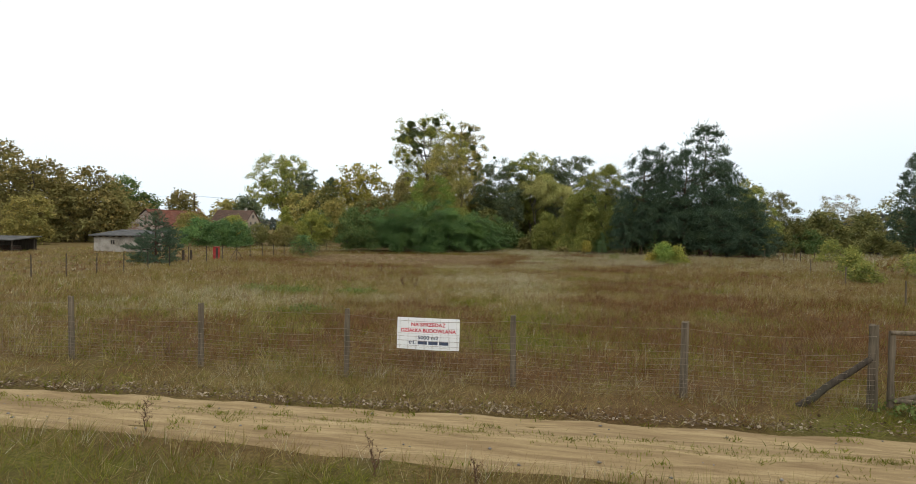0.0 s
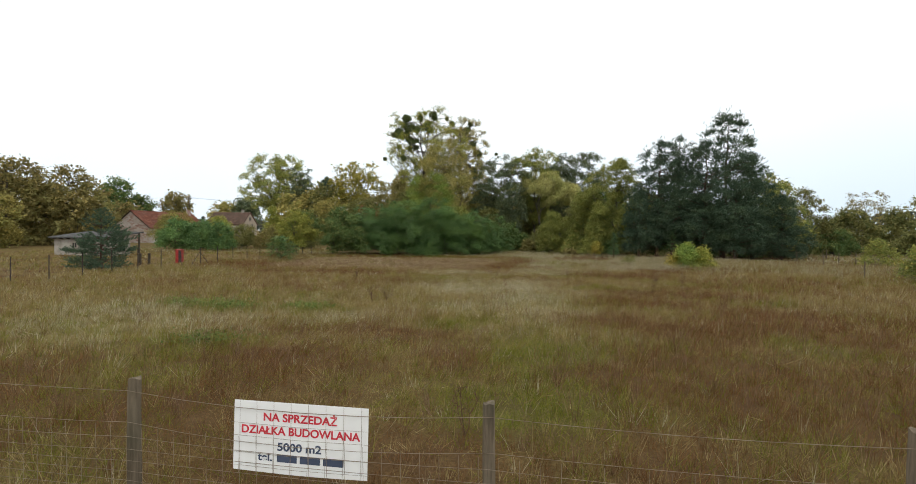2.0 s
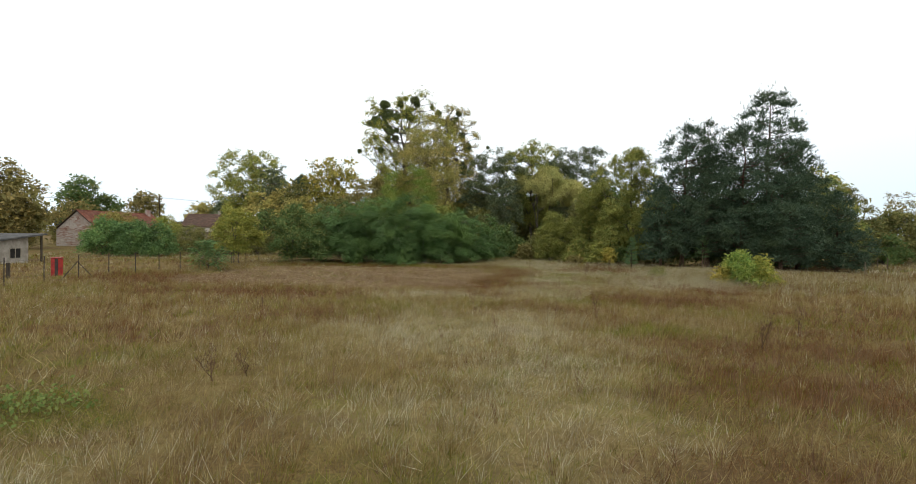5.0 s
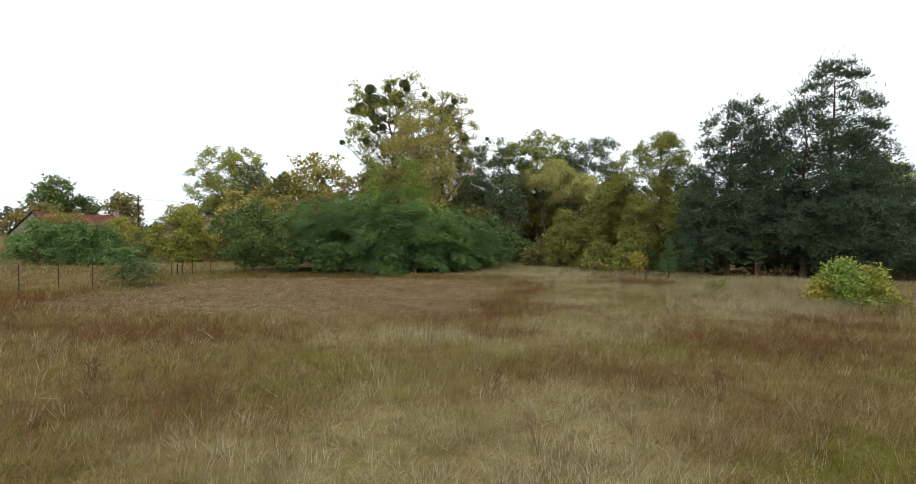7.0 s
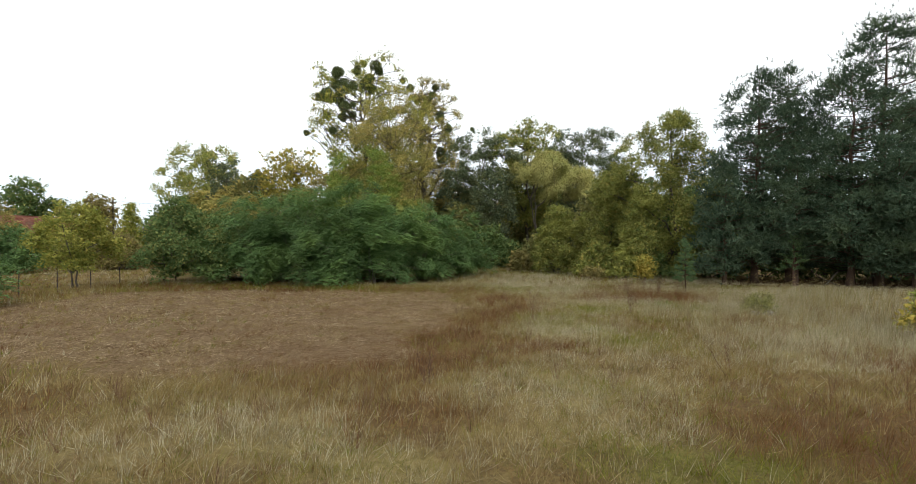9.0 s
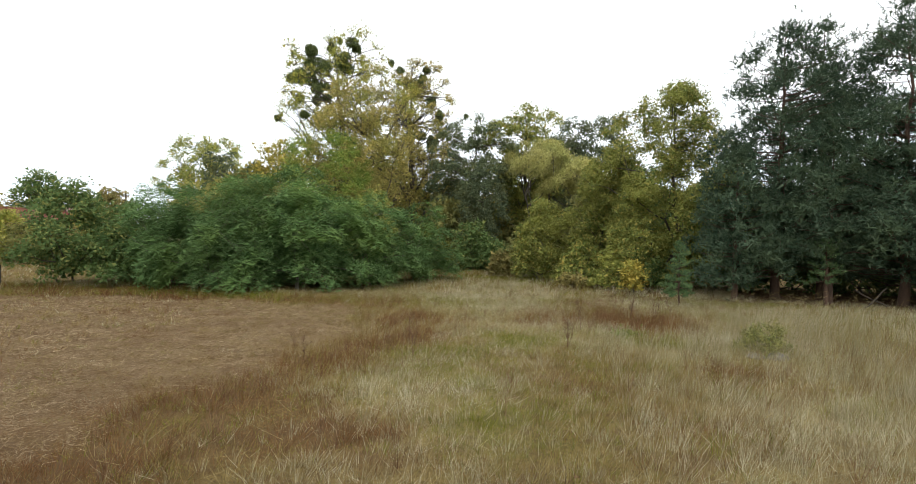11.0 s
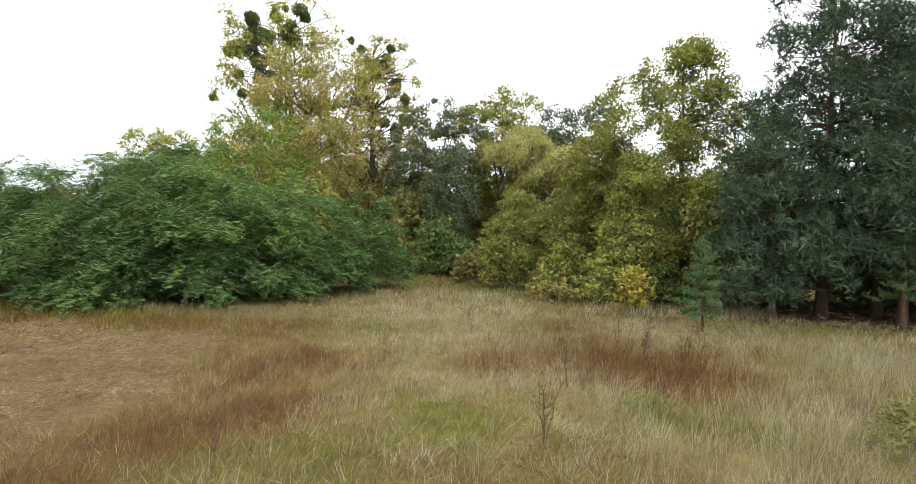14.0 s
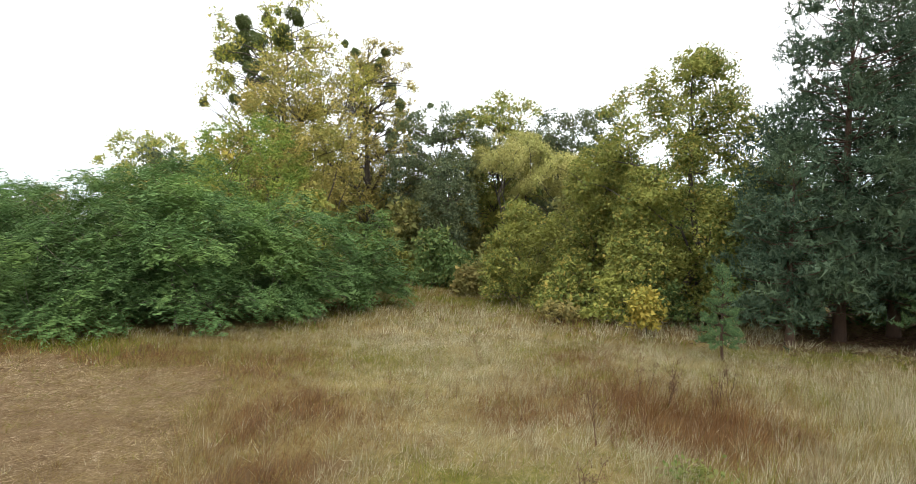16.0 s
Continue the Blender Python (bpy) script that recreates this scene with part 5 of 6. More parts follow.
def far_woods():
    rng = np.random.default_rng(9)
    n = 16000
    a = rng.uniform(radians(-80), radians(95), n)
    d = rng.uniform(520, 640, n)
    top = 13 + 5 * np.sin(a * 9) + 4 * np.sin(a * 23 + 1) + rng.normal(0, 1.5, n)
    z = top * rng.random(n) ** 0.5
    p = np.stack([-d * np.sin(a), d * np.cos(a), z], 1)
    v, f = blades(p, rng.normal(size=(n, 3)), rng.normal(size=(n, 3)) + np.array([0, -1, 0.5]), 4.6, 3.2)
    ob = arrays("far_woods", v, f, M["far"])
    tagged(ob, "dim distant line of woods on the horizon", "woods", kind="stuff")


locust_thicket()
poplars()
middle_trees()
pines()
left_trees()
right_trees()
deep_wood()
far_woods()

# ---- fences, gate and sign ----
FENCE_Y = 10.5


def wooden_post(parent, x, y, z, h, r, seed, mat="post", name="post", tilt=0.0):
    """A split, weathered fence post with a worn top."""
    rng = np.random.default_rng(seed)
    n = 7
    a = np.linspace(0, 2 * np.pi, 9, endpoint=False)
    zs = np.linspace(-0.25, h, n)
    shape = r * (1 + rng.uniform(-0.18, 0.18, 9))
    v = np.empty((n, 9, 3))
    for i, q in enumerate(zs):
        k = shape * (1 - 0.12 * i / n) * (1 + rng.normal(0, 0.03, 9))
        v[i, :, 0] = np.cos(a) * k + tilt * q
        v[i, :, 1] = np.sin(a) * k
        v[i, :, 2] = q + (rng.uniform(-0.03, 0.01, 9) if i == n - 1 else 0)
    v = v.reshape(-1, 3)
    cap = np.array([[tilt * h, 0, h - 0.005]])
    f = [[i * 9 + j, i * 9 + (j + 1) % 9, (i + 1) * 9 + (j + 1) % 9, (i + 1) * 9 + j] for i in range(n - 1) for j in range(9)]
    f += [[(n - 1) * 9 + j, (n - 1) * 9 + (j + 1) % 9, n * 9, n * 9] for j in range(9)]
    bm = bmesh.new()
    vs = [bm.verts.new(c) for c in np.concatenate([v, cap])]
    for q in f:
        bm.faces.new([vs[i] for i in dict.fromkeys(q)])
    ob = part(name, bm, M[mat], parent)
    ob.location = (x, y, z)
    return ob


def wire(name, parent, pts, r=0.003, mat="wire"):
    v, f = tube(np.array(pts), np.full(len(pts), r), 3)
    return arrays(name, v, f, M[mat], parent)


def front_fence():
    fence = thing("road_fence", 0, 0, 0, "weathered wooden posts with sagging wire mesh along the track", "fence")
    xs = [5.52, 2.38, -0.78, -4.25, -7.62, -10.95] + [-14.3 - 3.4 * i for i in range(8)]
    hs = [1.52, 1.44, 1.42, 1.43, 1.42, 1.46]
    for i, x in enumerate(xs):
        wooden_post(fence, x, FENCE_Y + 0.06, 0, hs[i] if i < 6 else 1.43, 0.085 if i == 0 else 0.066, 500 + i, tilt=0.012 * math.sin(i * 2.3))
    heights = [0.06, 0.14, 0.22, 0.30, 0.38, 0.46, 0.55, 0.65, 0.76, 0.88, 1.02, 1.32]
    for k, z in enumerate(heights):
        pts = []
        for a, b in zip(xs[:-1], xs[1:]):
            sag = (0.10 if k > 9 else 0.05) * (0.6 + 0.4 * math.sin(a * 3 + k))
            pts += [(a + (b - a) * s, FENCE_Y - 0.02, z - sag * 4 * s * (1 - s)) for s in np.linspace(0, 1, 7)[:-1]]
        pts.append((xs[-1], FENCE_Y - 0.02, z))
        wire("wire", fence, pts, 0.0027 if k < 11 else 0.0032)
    stays = []
    for x in np.arange(xs[-1], xs[0], 0.17):
        stays.append(tube([(x, FENCE_Y - 0.022, 0.03), (x + 0.01, FENCE_Y - 0.022, 0.5), (x, FENCE_Y - 0.022, 0.98)], [0.0018] * 3, 3))
    ob = arrays("wire_mesh", *join(stays), M["wire"], fence)
    tagged(ob, kind="stuff")
    # slanting log that props the gate post
    rng = np.random.default_rng(5)
    v, f = tube(bend((5.46, FENCE_Y + 0.02, 0.92), (4.30, FENCE_Y + 0.03, -0.02), 0, 6, rng, 0.01), np.array([0.05, 0.055, 0.06, 0.062, 0.065, 0.065]), 8)
    arrays("brace", v, f, M["dark_wood"], fence, "slanting dark log brace")


def gate():
    g = thing("field_gate", 5.76, FENCE_Y - 0.02, 0, "old wooden pole gate with a diagonal brace beside the fence", "gate")
    rng = np.random.default_rng(6)
    for a, b, r, nm in [((0.0, 0, 0.10), (0.0, 0, 1.42), 0.055, "stile"), ((3.5, 0, 0.10), (3.5, 0, 1.42), 0.055, "stile"), ((-0.05, -0.03, 1.40), (3.55, -0.03, 1.42), 0.045, "top_rail"),
                        ((0.0, -0.03, 0.22), (3.5, -0.03, 0.22), 0.04, "bottom_rail"), ((0.1, 0.04, 0.2), (3.4, 0.04, 1.3), 0.042, "brace")]:
        v, f = tube(bend(a, b, 0, 6, rng, 0.004), np.full(6, r) * rng.uniform(0.9, 1.08, 6), 8)
        arrays(nm, v, f, M["post"], g, smooth=True)
    for k, z in enumerate([0.4, 0.55, 0.7, 0.85, 1.0, 1.15, 1.28]):
        wire("wire", g, [(0, 0.02, z), (1.7, 0.03, z - 0.02), (3.5, 0.02, z)])
    wooden_post(g, 3.75, 0.03, 0, 1.5, 0.085, 541, name="gate_post")


def side_fences():
    fence = thing("side_fence", -28.5, 0, 0, "thin dark steel posts with wire along the side of the plot", "fence")
    ys = [12.0 + 2.165 * i for i in range(25)]
    for i, y in enumerate(ys):
        h = 1.42 if y < 56 else 1.15
        v, f = tube([(0, 0, -0.2), (0, 0, h * 0.5), (0.02 * math.sin(i), 0, h)], [0.028, 0.028, 0.026], 6)
        p = arrays("post", v, f, M["steel"], fence)
        p.location = (0, y, float(land(-28.5, y)))
    for z in (0.1, 0.4, 0.7, 1.0, 1.25):
        wire("wire", fence, [(0, y, z * (1 if y < 56 else 0.82) + float(land(-28.5, y)) - (0.03 if i % 2 else 0)) for i, y in enumerate(ys)], 0.004, "steel")
    for dy in (-1.1, 1.1):
        v, f = tube([(0, 44.4, 1.05), (0, 44.4 + dy, 0.02)], [0.022, 0.022], 6)
        arrays("brace", v, f, M["steel"], fence)
    other = thing("boundary_fence", 0, 0, 0, "weathered wooden posts with wire on the far side of the plot", "fence")
    spots = [(9.4, 10.6), (12.4, 18.6), (15.2, 26.8), (17.2, 36.0), (19.3, 45.5), (21.0, 55.0), (22.6, 64.2), (25.3, 62.0), (26.0, 60.5), (29.5, 74.0), (31.3, 79.0)]
    for i, (x, y) in enumerate(spots):
        wooden_post(other, x, y, float(land(x, y)), 1.15, 0.042, 560 + i, "post")
    for z in (0.4, 0.75, 1.1):
        wire("wire", other, [(x, y, z + float(land(x, y))) for x, y in spots[:7]], 0.003)


def text_part(body, size, x, z, mat, parent, bold=0.0025):
    cu = bpy.data.curves.new("words", "FONT")
    cu.body, cu.size, cu.align_x, cu.align_y, cu.offset, cu.extrude = body, size, "CENTER", "CENTER", bold, 0.0008
    ob = new("words", cu)
    dg = bpy.context.evaluated_depsgraph_get()
    dg.update()
    me = bpy.data.meshes.new_from_object(ob.evaluated_get(dg))
    bpy.data.objects.remove(ob)
    me.materials.clear()
    me.materials.append(mat)
    w = max(v.co.x for v in me.vertices) - min(v.co.x for v in me.vertices)
    p = new("lettering", me)
    p.parent = parent
    p.matrix_basis = pose(x, -0.0065, z, 90, 0, 0)
    return p, w


def sale_sign():
    s = thing("sale_sign", -2.5, FENCE_Y + 0.004, 0.985, "white sale board with red and dark print tied to the fence", "sign")
    s.matrix_world = pose(-2.5, FENCE_Y + 0.012, 0.985, -2, 0.4, 1.5)
    W, H = 0.64, 0.315
    nx, nz = 24, 12
    bm = bmesh.new()
    grid = {}
    for side, y0 in ((0, -0.003), (1, 0.003)):
        for i in range(nx + 1):
            for j in range(nz + 1):
                u, w = i / nx, j / nz
                z = -H + 2 * H * w - (0.012 * math.sin(math.pi * u) if j == 0 else 0)
                grid[side, i, j] = bm.verts.new((-W + 2 * W * u, y0, z))
    for i in range(nx):
        for j in range(nz):
            bm.faces.new([grid[0, i, j], grid[0, i + 1, j], grid[0, i + 1, j + 1], grid[0, i, j + 1]])
            bm.faces.new([grid[1, i, j + 1], grid[1, i + 1, j + 1], grid[1, i + 1, j], grid[1, i, j]])
    for i in range(nx):
        bm.faces.new([grid[0, i + 1, 0], grid[0, i, 0], grid[1, i, 0], grid[1, i + 1, 0]])
        bm.faces.new([grid[0, i, nz], grid[0, i + 1, nz], grid[1, i + 1, nz], grid[1, i, nz]])
    for j in range(nz):
        bm.faces.new([grid[0, 0, j], grid[0, 0, j + 1], grid[1, 0, j + 1], grid[1, 0, j]])
        bm.faces.new([grid[0, nx, j + 1], grid[0, nx, j], grid[1, nx, j], grid[1, nx, j + 1]])
    part("board", bm, M["sign"], s)
    for body, size, width, z, mat in (("NA SPRZEDA\u017b", 0.10, 0.70, 0.175, "sign_red"), ("DZIA\u0141KA BUDOWLANA", 0.10, 1.13, 0.055, "sign_red"), ("5000 m2", 0.10, 0.42, -0.085, "sign_blue")):
        p, w = text_part(body, size, 0, z, M[mat], s)
        p.scale = (width / w, 1.0, 1.0)
    p, w = text_part("tel.", 0.095, -0.325, -0.185, M["sign_blue"], s)
    p.scale = (0.14 / w, 1, 1)
    for x, w in ((-0.115, 0.19), (0.105, 0.19), (0.325, 0.19)):
        part("printed_bar", box_bm((x - w / 2, -0.0072, -0.218), (x + w / 2, -0.0045, -0.152)), M["sign_blue"], s)
    # the fence mesh crosses in front of the board
    for x in np.linspace(-0.58, 0.58, 8):
        wire("tie_wire", s, [(x, -0.012, -0.34), (x + 0.004, -0.010, 0), (x, -0.012, 0.34)], 0.0016)
    for z in (-0.27, -0.15, 0.0, 0.115, 0.25):
        wire("tie_wire", s, [(-0.66, -0.013, z), (0, -0.0105, z - 0.012), (0.66, -0.013, z)], 0.0016)


front_fence()
gate()
side_fences()
sale_sign()

# ---- neighbouring yard ----


def slab(parent, name, quad, thick, mat):
    """A sloping roof sheet from four corners, with thickness."""
    bm = bmesh.new()
    q = [Vector(c) for c in quad]
    n = (q[1] - q[0]).cross(q[3] - q[0]).normalized()
    lo = [bm.verts.new(c) for c in q]
    hi = [bm.verts.new(c + n * thick) for c in q]
    bm.faces.new(hi)
    bm.faces.new(lo[::-1])
    for i in range(4):
        j = (i + 1) % 4
        bm.faces.new([lo[i], lo[j], hi[j], hi[i]])
    return part(name, bm, mat, parent)


def tiled_roof(parent, quad, rows, cols, mat, name="roof_tiles"):
    """Rows of overlapping tiles on a slope, joined: corners are eave-left, eave-right, ridge-right, ridge-left."""
    a, b, c, d = (np.array(p, float) for p in quad)
    n = np.cross(b - a, d - a)
    n /= np.linalg.norm(n)
    vs, fs = [], []
    rng = np.random.default_rng(rows * cols)
    for i in range(rows):
        for j in range(cols):
            s0, s1 = (j + 0.03) / cols, (j + 0.97) / cols
            t0, t1 = i / rows, min(1.0, (i + 1.15) / rows)
            lift = 0.05 + rng.uniform(0, 0.015)
            for s, t, k in ((s0, t0, lift), (s1, t0, lift), (s1, t1, 0.015), (s0, t1, 0.015), (s0, t0, 0.0), (s1, t0, 0.0)):
                vs.append((a + (b - a) * s) * (1 - t) + (d + (c - d) * s) * t + n * k)
            q = len(vs) - 6
            fs += [[q, q + 1, q + 2, q + 3], [q + 4, q + 5, q + 1, q]]
    ob = arrays(name, np.array(vs), np.array(fs), mat, parent)
    tagged(ob, kind="stuff")
    return ob


def prism_house(parent, w, d, eave, ridge, wall, over=0.35):
    """Walls with two gables; the ridge runs along y."""
    bm = bmesh.new()
    prof = [(-w / 2, 0), (w / 2, 0), (w / 2, eave), (0, ridge), (-w / 2, eave)]
    f = [bm.verts.new((x, 0, z - (0.3 if z == 0 else 0))) for x, z in prof]
    k = [bm.verts.new((x, d, z - (0.3 if z == 0 else 0))) for x, z in prof]
    bm.faces.new(f)
    bm.faces.new(k[::-1])
    for i in range(5):
        j = (i + 1) % 5
        bm.faces.new([f[j], f[i], k[i], k[j]])
    return part("wall", bm, wall, parent)


def opening(parent, x, y, z, w, h, facing="y", frame_mat="pale_wood"):
    """A window: dark pane set in a frame, standing a little proud of the wall."""
    win = new("window")
    win.parent = parent
    win.matrix_basis = pose(x, y, z, 0, 0, 0 if facing == "y" else 90)
    part("pane", box_bm((-w / 2, -0.02, -h / 2), (w / 2, 0.0, h / 2)), M["dark"], win)
    for lo, hi in (((-w / 2 - 0.06, -0.06, -h / 2 - 0.06), (w / 2 + 0.06, 0, -h / 2)), ((-w / 2 - 0.06, -0.06, h / 2), (w / 2 + 0.06, 0, h / 2 + 0.06)),
                   ((-w / 2 - 0.06, -0.06, -h / 2), (-w / 2, 0, h / 2)), ((w / 2, -0.06, -h / 2), (w / 2 + 0.06, 0, h / 2)), ((-0.025, -0.05, -h / 2), (0.025, -0.021, h / 2))):
        part("window_frame", box_bm(lo, hi), M[frame_mat], win)
    return win


def barn():
    b = thing("barn", -86.8, 102, 0, "old brick barn with a red tiled gable roof", "barn")
    w, d, eave, ridge = 9.0, 18, 3.0, 6.45
    prism_house(b, w, d, eave, ridge, M["mortar"])
    o = 0.3
    slope = (ridge - eave) / (w / 2)
    for sx in (1, -1):
        q = [(sx * (w / 2 + o), -o, eave - o * slope + 0.05), (sx * (w / 2 + o), d + o, eave - o * slope + 0.05), (0, d + o, ridge + 0.05), (0, -o, ridge + 0.05)]
        if sx < 0:
            q = [q[1], q[0], q[3], q[2]]
        slab(b, "roof", q, 0.08, M["dark_wood"])
        n = Vector((sx * slope, 0, 1)).normalized() * 0.085
        tiled_roof(b, [tuple(Vector(c) + n) for c in q], 16, 48, M["tile"])
    part("ridge_cap", box_bm((-0.16, -o, ridge + 0.10), (0.16, d + o, ridge + 0.24), 0.05), M["tile"], b)
    ch = part("chimney", box_bm((0.1, d - 1.6, ridge - 0.6), (0.8, d - 0.9, ridge + 0.9), 0.03), M["brick"], b)
    # courses of bricks on the gable, some fallen away to the mortar
    bm = bmesh.new()
    box_bm((-0.125, -0.03, -0.032), (0.125, 0.0, 0.032), 0, bm)
    brick = bpy.data.meshes.new("brick")
    bm.to_mesh(brick)
    bm.free()
    brick.materials.append(M["brick"])
    rng = np.random.default_rng(12)
    count = 0
    rest = []
    for i in range(36):
        z = 0.1 + i * 0.165
        half = w / 2 if z < eave else (ridge - z) / slope
        for x in np.arange(-half + 0.35 + 0.17 * (i % 2), half - 0.3, 0.56):
            if rng.random() < 0.28 or noise.noise(Vector((x * 0.5, 0, z * 0.6))) > 0.25:
                continue
            if count < 290:
                p = new("brick", brick)
                p.parent = b
                p.matrix_basis = Matrix.Translation((x, -0.001, z)) @ Matrix.Diagonal((2.1, 1, 2.2, 1))
                count += 1


def low_shed():
    s = thing("shed", -53.1, 54.2, 0, "long low whitewashed shed with a sloping felt roof", "shed")
    for nm, lo, hi in (("wall", (0, 0, -0.2), (6.6, 0.25, 1.82)), ("wall", (0, 2.8, -0.2), (6.6, 3.05, 2.2)), ("wall", (0, 0.25, -0.2), (0.25, 2.8, 1.85))):
        part(nm, box_bm(lo, hi, 0.01), M["render_wall"], s)
    bm = bmesh.new()
    prof = [(0.25, -0.2), (2.8, -0.2), (2.8, 2.17), (0.25, 1.83)]
    a = [bm.verts.new((6.6, y, z)) for y, z in prof]
    b = [bm.verts.new((6.35, y, z)) for y, z in prof]
    bm.faces.new(a)
    bm.faces.new(b[::-1])
    for i in range(4):
        bm.faces.new([a[(i + 1) % 4], a[i], b[i], b[(i + 1) % 4]])
    part("wall", bm, M["render_wall"], s)
    slab(s, "roof", [(-0.3, -0.45, 1.82), (7.0, -0.45, 1.82), (7.0, 4.5, 2.42), (-0.3, 4.5, 2.42)], 0.13, M["felt"])
    for x in np.linspace(0.2, 6.3, 8):
        part("rafter", box_bm((x - 0.05, -0.42, 1.70), (x + 0.05, -0.005, 1.815)), M["dark_wood"], s)
    win = opening(s, 6.6, 1.85, 0.85, 0.9, 0.8)
    win.matrix_basis = pose(6.61, 1.85, 0.85, 0, 0, 90)
    opening(s, 2.6, -0.01, 1.1, 0.5, 0.45)
    part("eave_post", box_bm((6.55, 4.2, 0), (6.67, 4.32, 2.36)), M["dark_wood"], s)


def far_house():
    h = thing("house", -118, 195, 0, "two-storey beige house with a brown tiled roof", "house", turn=90)
    w, d, eave, ridge = 9.5, 15, 5.0, 9.4
    prism_house(h, w, d, eave, ridge, M["house_wall"])
    o = 0.4
    slope = (ridge - eave) / (w / 2)
    for sx in (1, -1):
        q = [(sx * (w / 2 + o), -o, eave - o * slope + 0.05), (sx * (w / 2 + o), d + o, eave - o * slope + 0.05), (0, d + o, ridge + 0.05), (0, -o, ridge + 0.05)]
        if sx < 0:
            q = [q[1], q[0], q[3], q[2]]
        slab(h, "roof", q, 0.12, M["brown_tile"])
        n = Vector((sx * slope, 0, 1)).normalized() * 0.125
        tiled_roof(h, [tuple(Vector(c) + n) for c in q], 12, 30, M["brown_tile"])
    part("chimney", box_bm((-0.4, 2.6, ridge - 0.5), (0.4, 3.4, ridge + 1.1), 0.03), M["render_wall"], h)
    for x, z in ((-2.2, 1.6), (2.2, 1.6), (-1.6, 4.4), (1.6, 4.4), (0, 7.0)):
        opening(h, x, -0.02, z, 1.0, 1.2)
    slab(h, "awning", [(-6.6, 1.0, 3.0), (-6.6, 6.0, 3.0), (-4.7, 6.0, 4.4), (-4.7, 1.0, 4.4)], 0.08, M["render_wall"])
    for y in (2.5, 7.5, 12):
        win = opening(h, -w / 2 - 0.02, y, 1.7, 1.1, 1.2, "x")
        win.matrix_basis = pose(-w / 2 - 0.02, y, 1.7, 0, 0, -90)


def wood_store():
    s = thing("wood_shelter", -62.5, 50.0, 0, "low open shelter with a mossy sheet roof over firewood", "shelter")
    for x in (-3, 0, 3):
        for y in (0, 2.6):
            part("post", box_bm((x - 0.06, y - 0.06, -0.1), (x + 0.06, y + 0.06, 1.45 if y else 1.3), 0.01), M["dark_wood"], s)
    slab(s, "roof", [(-3.6, -0.4, 1.25), (3.6, -0.4, 1.25), (3.6, 3.0, 1.62), (-3.6, 3.0, 1.62)], 0.09, M["felt"])
    part("back_boards", box_bm((-3.2, 2.67, 0), (3.2, 2.71, 1.4)), M["dark_wood"], s)
    rng = np.random.default_rng(77)
    pile = thing("firewood_pile", -62.5, 50.9, 0, "heap of split brown firewood under the shelter", "firewood")
    for i in range(60):
        r = rng.uniform(0.07, 0.12)
        row, col = divmod(i, 20)
        v, f = tube([(0, -0.5, 0), (0, 0, 0.01), (0, 0.5, 0)], [r, r, r * 0.95], 7)
        lg = arrays("log", v, f, M["dark_wood"] if i % 3 else M["pine_bark"], pile)
        lg.location = (-2.6 + col * 0.27 + rng.uniform(-0.03, 0.03), rng.uniform(-0.1, 0.1), 0.12 + row * 0.23)
    for i, (x, y, a) in enumerate([(-58.2, 49.6, 20), (-57.4, 49.2, -35), (-57.8, 50.3, 60)]):
        p = thing("plank", x, y, 0.06, "loose weathered plank lying by the shelter", "plank", turn=a)
        part("board", box_bm((-0.9, -0.08, -0.02), (0.9, 0.08, 0.02), 0.005), M["post"], p)


